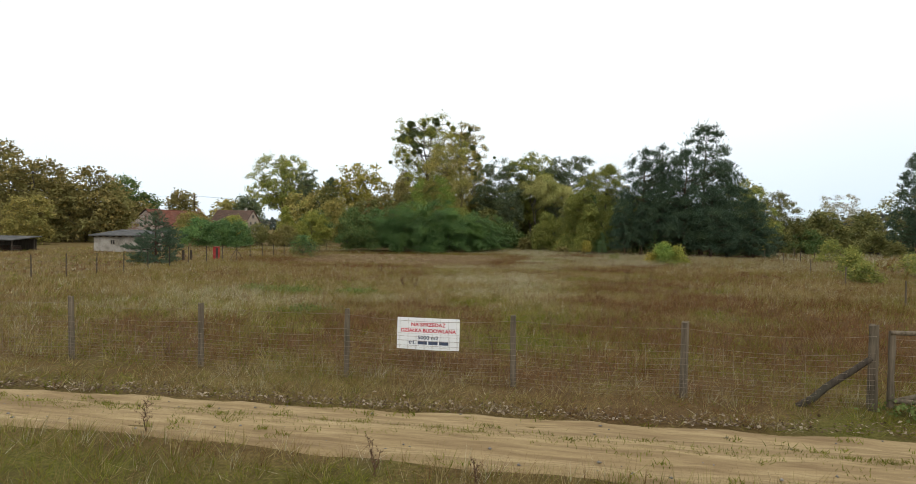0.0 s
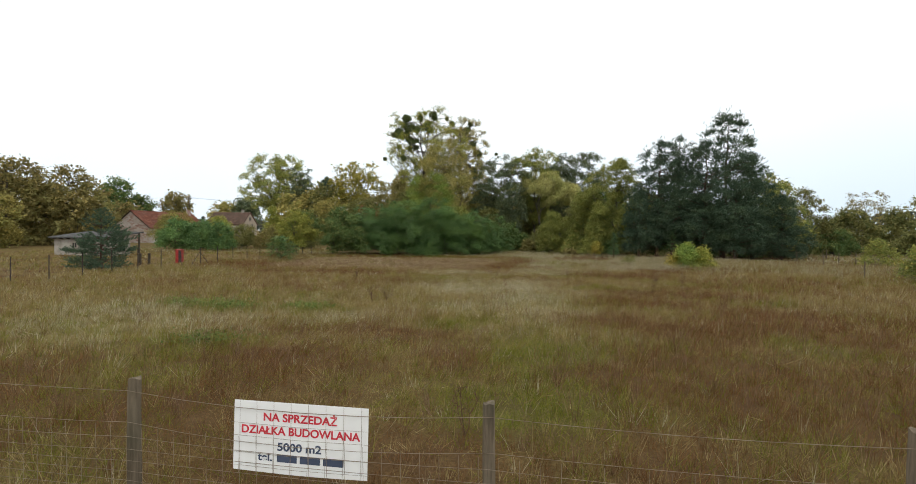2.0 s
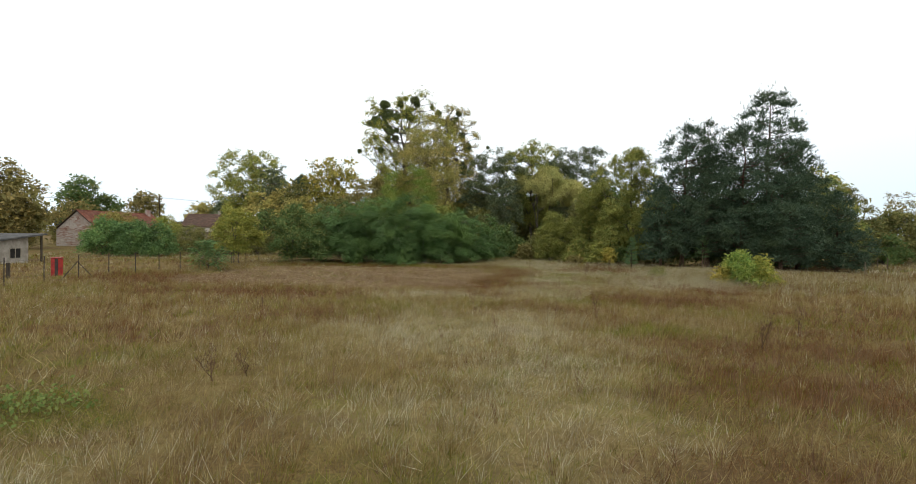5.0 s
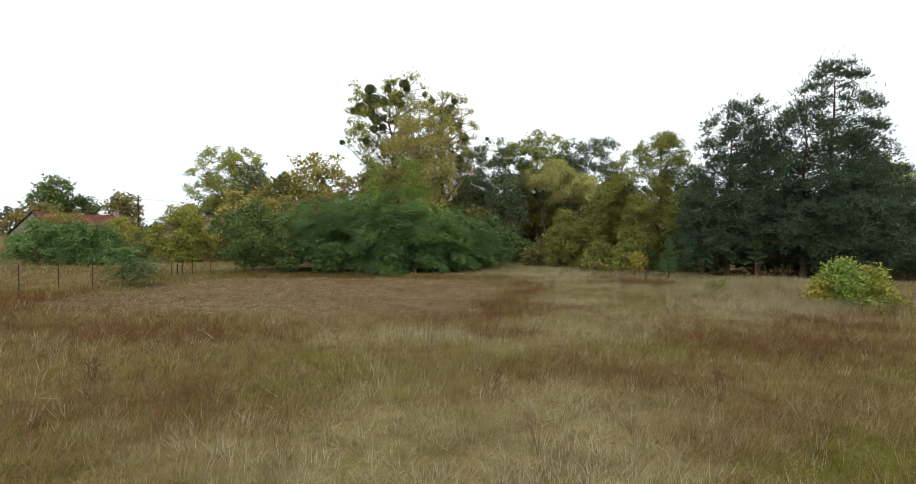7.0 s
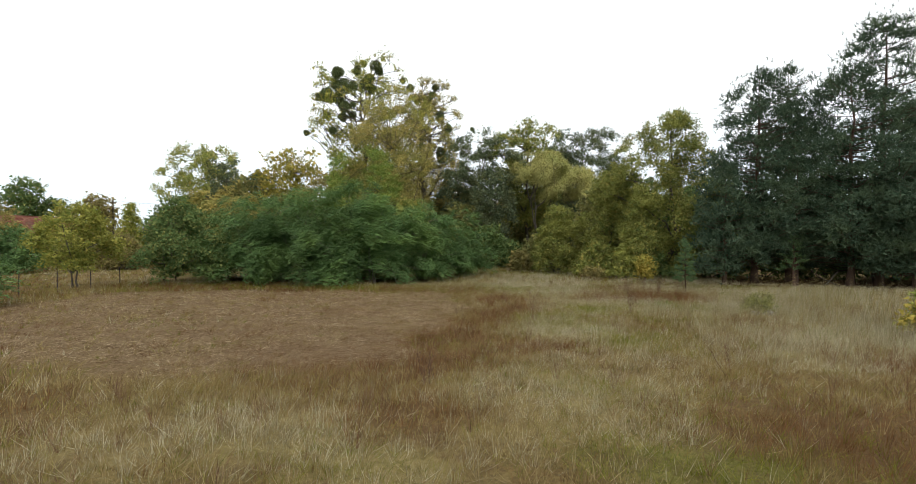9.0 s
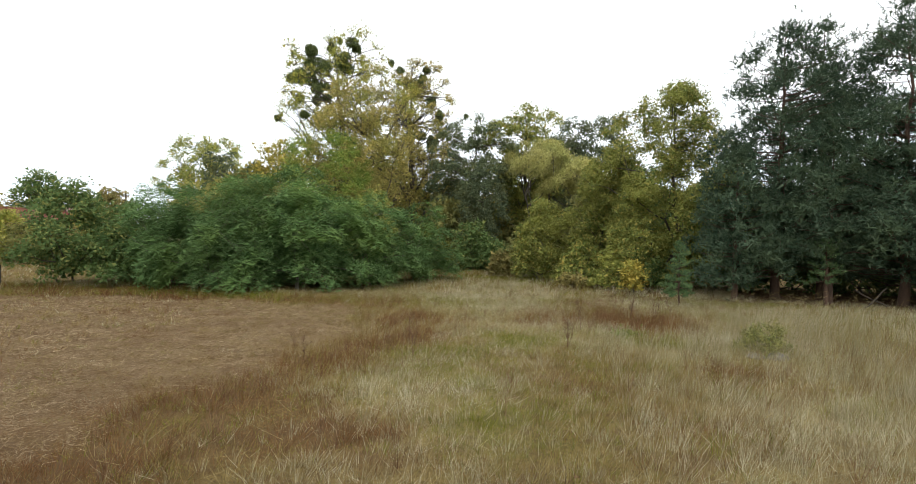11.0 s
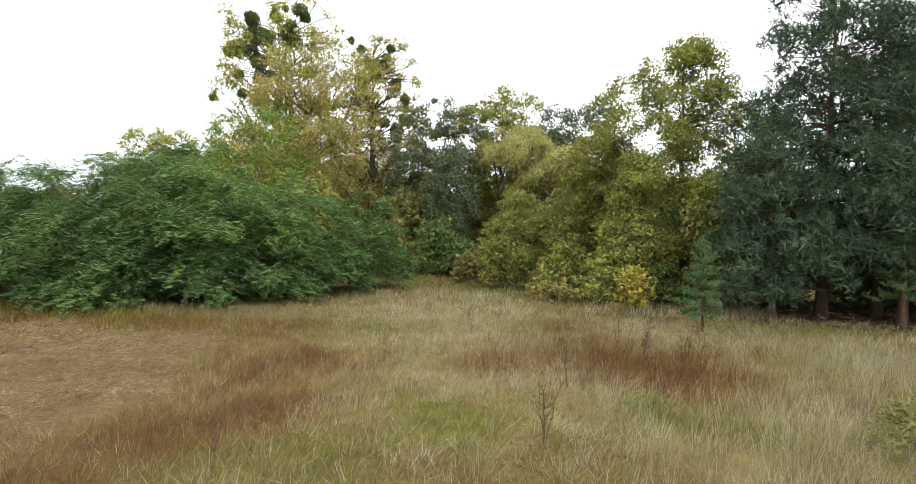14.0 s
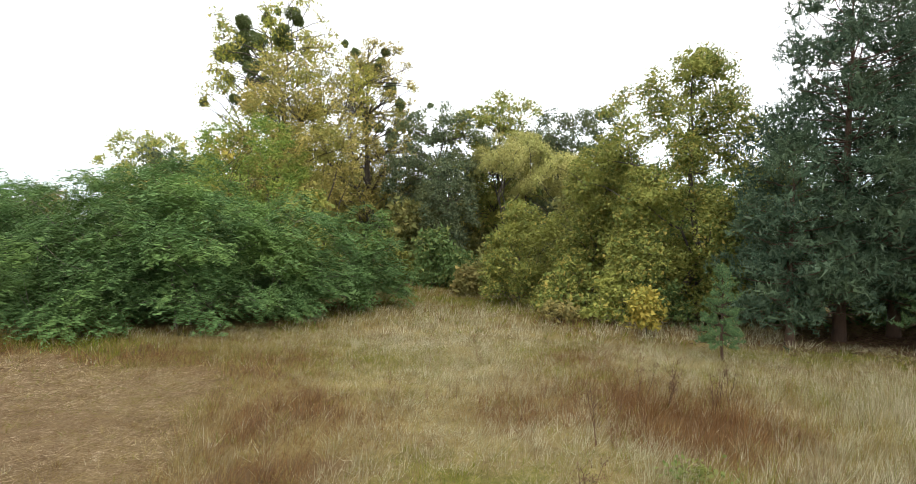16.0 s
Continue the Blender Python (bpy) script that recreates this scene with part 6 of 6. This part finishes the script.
def yard_things():
    c = thing("red_cabinet", -31.6, 46.0, 0, "small red painted metal cabinet standing by the fence", "cabinet", turn=12)
    part("body", box_bm((-0.24, -0.22, -0.02), (0.24, 0.22, 1.12), 0.025), M["red_paint"], c)
    part("door", box_bm((-0.20, -0.24, 0.06), (0.20, -0.224, 1.06), 0.006), M["red_paint"], c)
    # dark panel added on the front, standing in for the darker right face
    part("dark_side_panel", box_bm((0.03, -0.25, 0.05), (0.235, -0.242, 1.08)), M["steel"], c, "added dark panel for the darker right face")
    part("lid", box_bm((-0.27, -0.26, 1.125), (0.27, 0.26, 1.16), 0.01), M["red_paint"], c)
    for x, y in ((-33.3, 43.6), (-32.7, 43.9)):
        p = thing("stump_post", x, y, float(land(x, y)), "thick dark wooden post standing in the grass", "post")
        wooden_post(p, 0, 0, 0, 0.95, 0.11, int(-x * 10), "dark_wood")
    pole = thing("utility_pole", -126, 171, 0, "tall wooden utility pole with a crossarm and insulators", "utility pole")
    v, f = tube([(0, 0, -0.3), (0, 0, 7), (0, 0, 14.2)], [0.2, 0.17, 0.13], 10)
    arrays("mast", v, f, M["dark_wood"], pole)
    part("crossarm", box_bm((-1.1, -0.07, 13.3), (1.1, 0.07, 13.45)), M["dark_wood"], pole)
    part("transformer", box_bm((-0.3, -0.5, 11.2), (0.3, -0.15, 12.2), 0.03), M["steel"], pole)
    for x in (-1.0, 0, 1.0):
        v, f = tube([(x, 0, 13.4), (x, 0, 13.75)], [0.07, 0.05], 7)
        arrays("insulator", v, f, M["pale_wood"], pole)
    for i, (x0, x1, y1) in enumerate([(-1, -70, -60), (1, -70, -60), (-1, 75, 70), (1, 75, 70)]):
        pts = [(x0 + (x1 - x0) * s, y1 * s, 13.75 - 6.0 * s * (1 - s)) for s in np.linspace(0, 1, 12)]
        wire("cable", pole, pts, 0.025, "steel")
    rng = np.random.default_rng(77)
    for x, y, r, w in ((5.5, 56.1, 0.17, 1.3), (6.0, 56.15, 0.2, 1.4)):
        bm = bmesh.new()
        bmesh.ops.create_icosphere(bm, subdivisions=2, radius=r)
        for q in bm.verts:
            q.co = Vector((q.co.x * w, q.co.y * 0.8, max(-0.1, min(0.10, q.co.z * 0.6)))) + Vector(rng.normal(0, 0.018, 3))
        st = part("stone", bm, M["concrete"])
        st.location = (x, y, float(land(x, y)) + 0.03)
        tagged(st, "flat weathered stone lying half hidden in the grass", "stone")
    tree("willow_shrub", 5.9, 56.75, 0.8, 0.7, 0.05, "olive", "low green bush growing beside two flat stones", 230, n_limbs=7, cover=0.5, gaps=0.25, leaf=(0.07, 0.026), trunk_r=0.02, shape="bush", stems=5, category="shrub")


barn()
low_shed()
far_house()
wood_store()
yard_things()

# ---- meadow ----
def meadow():
    rng = np.random.default_rng(21)
    kinds = {"pale": [], "red": [], "green": [], "stubble": [], "bleached": []}
    # stretches of the plan: x0, x1, y0, y1, tufts, blades in each, blade width, height factor
    zones = [(-9, 9, 4.0, 24.0, 16000, 10, 0.007, 0.9), (-10.5, 7.5, 24.0, 46.0, 17000, 10, 0.007, 0.85), (-11, 9.5, 46.0, 68.0, 23000, 11, 0.006, 0.8),
             (-22, -9, 3.0, 24.0, 6800, 9, 0.010, 0.95), (9, 20, 4.0, 30.0, 6000, 8, 0.011, 0.95), (-30, -10.5, 24.0, 46.0, 8600, 8, 0.013, 0.95), (7.5, 24, 24.0, 46.0, 7400, 8, 0.013, 1.0),
             (-30, -11, 46.0, 67.0, 8200, 8, 0.017, 1.0), (9.5, 24, 46.0, 67.0, 7200, 8, 0.014, 1.0), (-10, 9, 68.0, 88.0, 5200, 8, 0.018, 1.0),
             (-62, -30, 20.0, 85.0, 7000, 7, 0.03, 0.85), (24, 60, 25.0, 90.0, 5000, 7, 0.055, 1.2), (9, 24, 67, 69.5, 600, 8, 0.02, 0.6), (-30, -22, 3, 24, 1600, 8, 0.03, 1), (20, 45, 2, 25, 1500, 6, 0.06, 1), (-62, -30, 2, 20, 1500, 6, 0.06, 1), (-25, 25, -10, 4, 2500, 6, 0.04, 1)]
    for x0, x1, y0, y1, tufts, per, width, tall in zones:
        cx, cy = rng.uniform(x0, x1, tufts), rng.uniform(y0, y1, tufts)
        s, n = track_edge(np.clip(cx, -25, 25))
        on_track = (cy > s + 0.05) & (cy < n + 0.05)
        crown = on_track & (np.abs((cy - s) / (n - s) - 0.5) < 0.10) & (rng.random(tufts) < 0.3 + 0.3 * np.sin(cx * 1.9))
        stones = np.hypot((cx - 5.75) / 2, cy - 56.0) < 0.2
        keep = (~on_track | crown) & ~stones
        cx, cy, low = cx[keep], cy[keep], crown[keep]
        m = mown(cx, cy)
        u = rng.random(len(cx))
        red, lush, whit = plan_cover(cx + rng.normal(0, 0.3, len(cx)), cy + rng.normal(0, 0.42, len(cx)))
        red, lush = red + rng.normal(0, 0.16, len(cx)), lush + rng.normal(0, 0.12, len(cx))
        red, lush = np.clip(red, 0.02, 1), np.clip(lush, 0.03, 1)
        tot = np.maximum(red + lush + 0.1, 1.0)
        red, lush = red / tot, lush / tot
        kind = np.where(u < red, 1, np.where(u < red + lush, 2, 0))
        kind = np.where((kind == 0) & (rng.random(len(cx)) < 0.12 + 0.3 * ((cx > -3) & (cy > 47)) + 0.9 * whit + 0.45 * field(cx, cy, REED) + 0.35 * (cy > 64)), 4, kind)
        kind = np.where((m > 0.5) & (rng.random(len(cx)) < 0.8), 3, kind)
        reed = field(cx, cy, REED)
        dense_red = field(cx, cy, RUST[12:21])
        h = 0.25 + 0.06 * swell(cx, cy, 0.7, 0.4) + 0.12 * rng.random(len(cx))
        h = h * np.where(kind == 2, 0.75, 1) * np.where(kind == 3, 0.22, 1) * np.where(low, 0.25, 1)
        h = h * (1 + 0.4 * ((cx > 2) & (cy > 49) & (cy < 63.5))) * (1 + 0.7 * reed * (kind != 3)) * (1 + 0.7 * dense_red * (kind == 1)) * np.where(m > 0.5, 0.7, 1) * tall
        h = np.where((cy > 8.7) & (cy < 10.2), h * 0.6, h)
        for k, key in enumerate(kinds):
            sel = kind == k
            t = int(sel.sum())
            if not t:
                continue
            ang = rng.uniform(0, 2 * np.pi, (t, per))
            rad = np.abs(rng.normal(0, 0.10, (t, per)))
            bx = cx[sel][:, None] + np.cos(ang) * rad
            by = cy[sel][:, None] + np.sin(ang) * rad
            bh = h[sel][:, None] * rng.uniform(0.55, 1.25, (t, per))
            # tufts lean with the wind and spread outward
            lean = 0.34 if key != "stubble" else 1.4
            lx = (np.cos(ang) * rad * 1.6 + rng.normal(0.10, lean * 0.5, (t, per)) * bh)
            ly = (np.sin(ang) * rad * 1.6 + rng.normal(0.03, lean * 0.5, (t, per)) * bh)
            base = np.stack([bx, by, land(bx, by) - (0.02 if key != "stubble" else 0.0)], -1).reshape(-1, 3)
            tip = base + np.stack([lx, ly, bh], -1).reshape(-1, 3)
            kinds[key].append((base, tip, np.full(len(base), width * (1.0 if key != "red" else 0.7))))
    # loose straw left by the mower
    n = 70000
    x, y = rng.uniform(-25, -5, n), rng.uniform(44, 64, n)
    keep = mown(x, y) > 0.4
    x, y = x[keep], y[keep]
    a = rng.normal(0.15, 0.9, len(x))
    L = rng.uniform(0.04, 0.13, len(x))
    base = np.stack([x, y, land(x, y) + rng.uniform(0.0, 0.05, len(x))], 1)
    kinds["stubble"].append((base, base + np.stack([np.cos(a) * L, np.sin(a) * L, rng.normal(0.01, 0.03, len(x))], 1), np.full(len(x), 0.009)))
    labels = {"pale": ("straw_grass", "dry straw-coloured meadow grass"), "red": ("rust_grass", "rust-brown dead stalks among the grass"), "green": ("green_grass", "olive green grass tufts in the meadow"), "stubble": ("mown_straw", "short mown straw lying on the ground"), "bleached": ("bleached_grass", "bleached pale grey-green dry grass")}
    for key, rows in kinds.items():
        base, tip, wd = (np.concatenate([r[i] for r in rows]) for i in range(3))
        v, f = spikes(base, tip, wd)
        tagged(arrays(labels[key][0], v, f, M[key]), labels[key][1], "grass", kind="stuff")


def seed_stalks():
    """Tall bent stalks with pale drooping heads."""
    rng = np.random.default_rng(31)
    n = 2600
    x, y = rng.uniform(-20, 16, n), rng.uniform(11, 66, n)
    w = 0.12 + field(x, y, STRAW) * 0.5 + field(x, y, REED) + field(x, y, [(6.2, 21.6, 3, 1.6), (0, 17, 4, 4)]) * 0.6
    keep = (rng.random(n) < w) & (mown(x, y) < 0.3)
    x, y = x[keep], y[keep]
    extra = 420
    ex, ey = rng.normal(8.0, 1.3, extra), rng.normal(60.0, 2.0, extra)
    x, y = np.concatenate([x, ex]), np.concatenate([y, ey])
    h = rng.uniform(0.5, 0.95, len(x)) * (1 + 0.5 * field(x, y, REED))
    base = np.stack([x, y, land(x, y)], 1)
    tip = base + np.stack([rng.normal(0.12, 0.15, len(x)) * h, rng.normal(0, 0.12, len(x)) * h, h], 1)
    v1, f1 = spikes(base, tip, 0.006)
    d = unit(np.stack([rng.normal(0.6, 0.5, len(x)), rng.normal(0, 0.5, len(x)), rng.uniform(-0.4, 0.5, len(x))], 1))
    v2, f2 = spikes(tip, tip + d * 0.13, 0.011)
    v3, f3 = spikes(tip + d * 0.13, tip - d * 0.01, 0.010)
    v, f = join([(v1, f1), (v2, f2), (v3, f3)])
    tagged(arrays("seed_grass", v, f, M["pale"]), "tall bent grass stalks with pale seed heads", "grass", kind="stuff")


def wispy_stalks():
    """Fans of thin grey-brown dead stalks standing above the grass."""
    rng = np.random.default_rng(33)
    n = 3600
    x, y = rng.uniform(-14, 12, n), rng.uniform(10.5, 68, n)
    keep = (rng.random(n) < 0.07 + 0.75 * field(x, y, RUST)) & (mown(x, y) < 0.2)
    x, y = x[keep], y[keep]
    per = 12
    h = rng.uniform(0.28, 0.6, (len(x), 1)) * rng.uniform(0.6, 1.1, (len(x), per))
    a = rng.uniform(0, 2 * np.pi, (len(x), per))
    r = np.abs(rng.normal(0, 0.07, (len(x), per)))
    bx, by = x[:, None] + r * np.cos(a) * 0.5, y[:, None] + r * np.sin(a) * 0.5
    base = np.stack([bx, by, land(bx, by)], -1).reshape(-1, 3)
    fan = rng.uniform(0.1, 0.45, (len(x), per)) * h
    tip = base + np.stack([np.cos(a) * fan, np.sin(a) * fan, h], -1).reshape(-1, 3)
    mid = (base + tip) / 2
    fork = mid + (tip - base) * 0.4 + rng.normal(0, 0.05, mid.shape)
    v, f = join([spikes(base, tip, 0.007), spikes(mid, fork, 0.006)])
    tagged(arrays("dead_stalks", v, f, M["stalk"]), "thin rust-brown dead stalks standing above the grass", "weeds", kind="stuff")


def dry_weed(x, y, h, seed, label="dark dry weed stalk standing above the grass", spread=0.16):
    rng = np.random.default_rng(seed)
    ob = thing("dry_weed", x, y, float(land(x, y)), label, "weed")
    wood, heads = [], []
    for s in range(rng.integers(2, 5)):
        tip = np.array([rng.normal(0, spread), rng.normal(0, spread), h * rng.uniform(0.75, 1)])
        p = bend((rng.normal(0, 0.03), rng.normal(0, 0.03), -0.03), tip, 0, 5, rng, 0.02)
        wood.append(tube(p, np.linspace(0.008, 0.003, 5), 4))
        for k in range(int(9 * h + 4)):
            q = rng.uniform(0.3, 1)
            a = np.array([np.interp(q, np.linspace(0, 1, 5), p[:, i]) for i in range(3)])
            b = a + np.array([rng.normal(0, 0.08), rng.normal(0, 0.08), rng.uniform(0.04, 0.16)]) * h
            wood.append(tube([a, (a + b) / 2, b], [0.004, 0.003, 0.002], 3))
            heads.append(b)
    arrays("stalk", *join(wood), M["weed"], ob)
    c = np.repeat(np.array(heads), 5, 0)
    c = c + rng.normal(0, 0.02, c.shape)
    v, f = blades(c, rng.normal(size=c.shape) + np.array([0, 0, 1]), rng.normal(size=c.shape), 0.035, 0.014)
    tagged(arrays("seed_head", v, f, M["weed"], ob), kind="stuff")


def weeds():
    spots = [(-6.0, 7.0, 0.62), (-2.75, 54.4, 1.0), (1.3, 58.9, 1.05), (1.0, 56.2, 0.8), (0.26, 36.8, 0.85), (-3.96, 36.4, 0.75), (4.0, 32.3, 0.9), (1.6, 46.5, 0.85), (-5.2, 53.5, 0.6), (-7.7, 26.8, 0.7), (-7.2, 27.2, 0.6), (-2.2, 6.4, 0.4), (-0.9, 6.2, 0.42), (0.7, 6.0, 0.36), (3.0, 61.5, 1.0), (3.8, 61.2, 0.95), (2.6, 62.2, 0.9), (4.4, 62.4, 0.9), (-4.6, 45.0, 0.7), (5.8, 34.5, 0.9), (-12, 36, 0.6), (-1.5, 13.4, 0.7), (-8.9, 11.2, 0.6), (4.6, 6.3, 0.5)]
    for i, (x, y, h) in enumerate(spots):
        dry_weed(x, y, h, 700 + i)
    rng = np.random.default_rng(8)
    for i, (x, y, r) in enumerate([(-13.2, 24.1, 1.1), (-12.0, 24.0, 0.8), (-8.8, 18.0, 0.7), (-9.4, 24.7, 0.8), (6.0, 10.1, 0.5), (2.6, 57.8, 0.35), (-14.5, 24.3, 0.7)]):
        n = int(420 * r)
        p = np.stack([rng.normal(0, 0.65 * r, n), rng.normal(0, 0.45 * r, n), 0.08 + np.abs(rng.normal(0, 0.11, n))], 1)
        v, f = blades(p, rng.normal(size=p.shape), np.array([0, 0, 1.0]) + rng.normal(0, 0.5, p.shape), 0.09, 0.055)
        ob = arrays("herb_patch", v, f, M["herb"])
        ob.location = (x, y, float(land(x, y)))
        tagged(ob, "low dark green leafy herbs in the grass", "herbs", kind="stuff")


def track_tufts():
    """Low tufts along the crown of the track."""
    rng = np.random.default_rng(19)
    bases, tips = [], []
    for i in range(480):
        x = rng.uniform(-14, 9)
        s, e = track_edge(np.array([x]))
        k = 0.52 + rng.normal(0, 0.045) if rng.random() < 0.8 else rng.uniform(0.06, 0.94)
        y = s[0] + (e[0] - s[0]) * k
        n = rng.integers(10, 34)
        sp = rng.uniform(0.03, 0.11)
        b = np.stack([x + rng.normal(0, sp * 1.4, n), y + rng.normal(0, sp * 0.7, n), np.full(n, 0.03)], 1)
        bases.append(b)
        tips.append(b + np.stack([rng.normal(0, 0.035, n), rng.normal(0, 0.035, n), rng.uniform(0.02, 0.10, n)], 1))
    v, f = spikes(np.concatenate(bases), np.concatenate(tips), 0.014)
    tagged(arrays("track_grass", v, f, M["green"]), "low grass tufts along the middle of the track", "grass", kind="stuff")


def litter():
    rng = np.random.default_rng(17)
    n = 3600
    x = rng.uniform(-18, 12, n)
    s, e = track_edge(x)
    y = e + np.abs(rng.normal(0.0, 0.30, n)) - 0.04
    p = np.stack([x, y, land(x, y) + 0.03 + 0.05 * rng.random(n)], 1)
    v, f = blades(p, rng.normal(size=p.shape) * np.array([1, 1, 0.3]), np.array([0, 0, 1.0]) + rng.normal(0, 0.35, p.shape), rng.uniform(0.035, 0.085, n), rng.uniform(0.025, 0.06, n))
    tagged(arrays("fallen_leaves", v, f, M["litter"]), "dry fallen leaves along the edge of the track", "leaves", kind="stuff")
    n = 130
    x = rng.uniform(-14, 9, n)
    s, e = track_edge(x)
    k = rng.random(n)
    y = s + (e - s) * (0.08 + 0.84 * k)
    vs, fs = [], []
    for i in range(n):
        r = rng.uniform(0.012, 0.035)
        c = np.array([[1, 0, 0], [0, 1, 0], [-1, 0, 0], [0, -1, 0], [0, 0, 0.7], [0, 0, -0.5]]) * r * rng.uniform(0.7, 1.3, (6, 3)) + np.array([x[i], y[i], 0.03])
        vs.append(c)
        fs.append(np.array([[0, 1, 4], [1, 2, 4], [2, 3, 4], [3, 0, 4], [1, 0, 5], [2, 1, 5], [3, 2, 5], [0, 3, 5]]) + 6 * i)
    tagged(arrays("pebbles", np.concatenate(vs), np.concatenate(fs), M["concrete"]), "small pebbles on the sandy track", "pebbles", kind="stuff")


meadow()
seed_stalks()
wispy_stalks()
weeds()
track_tufts()
litter()
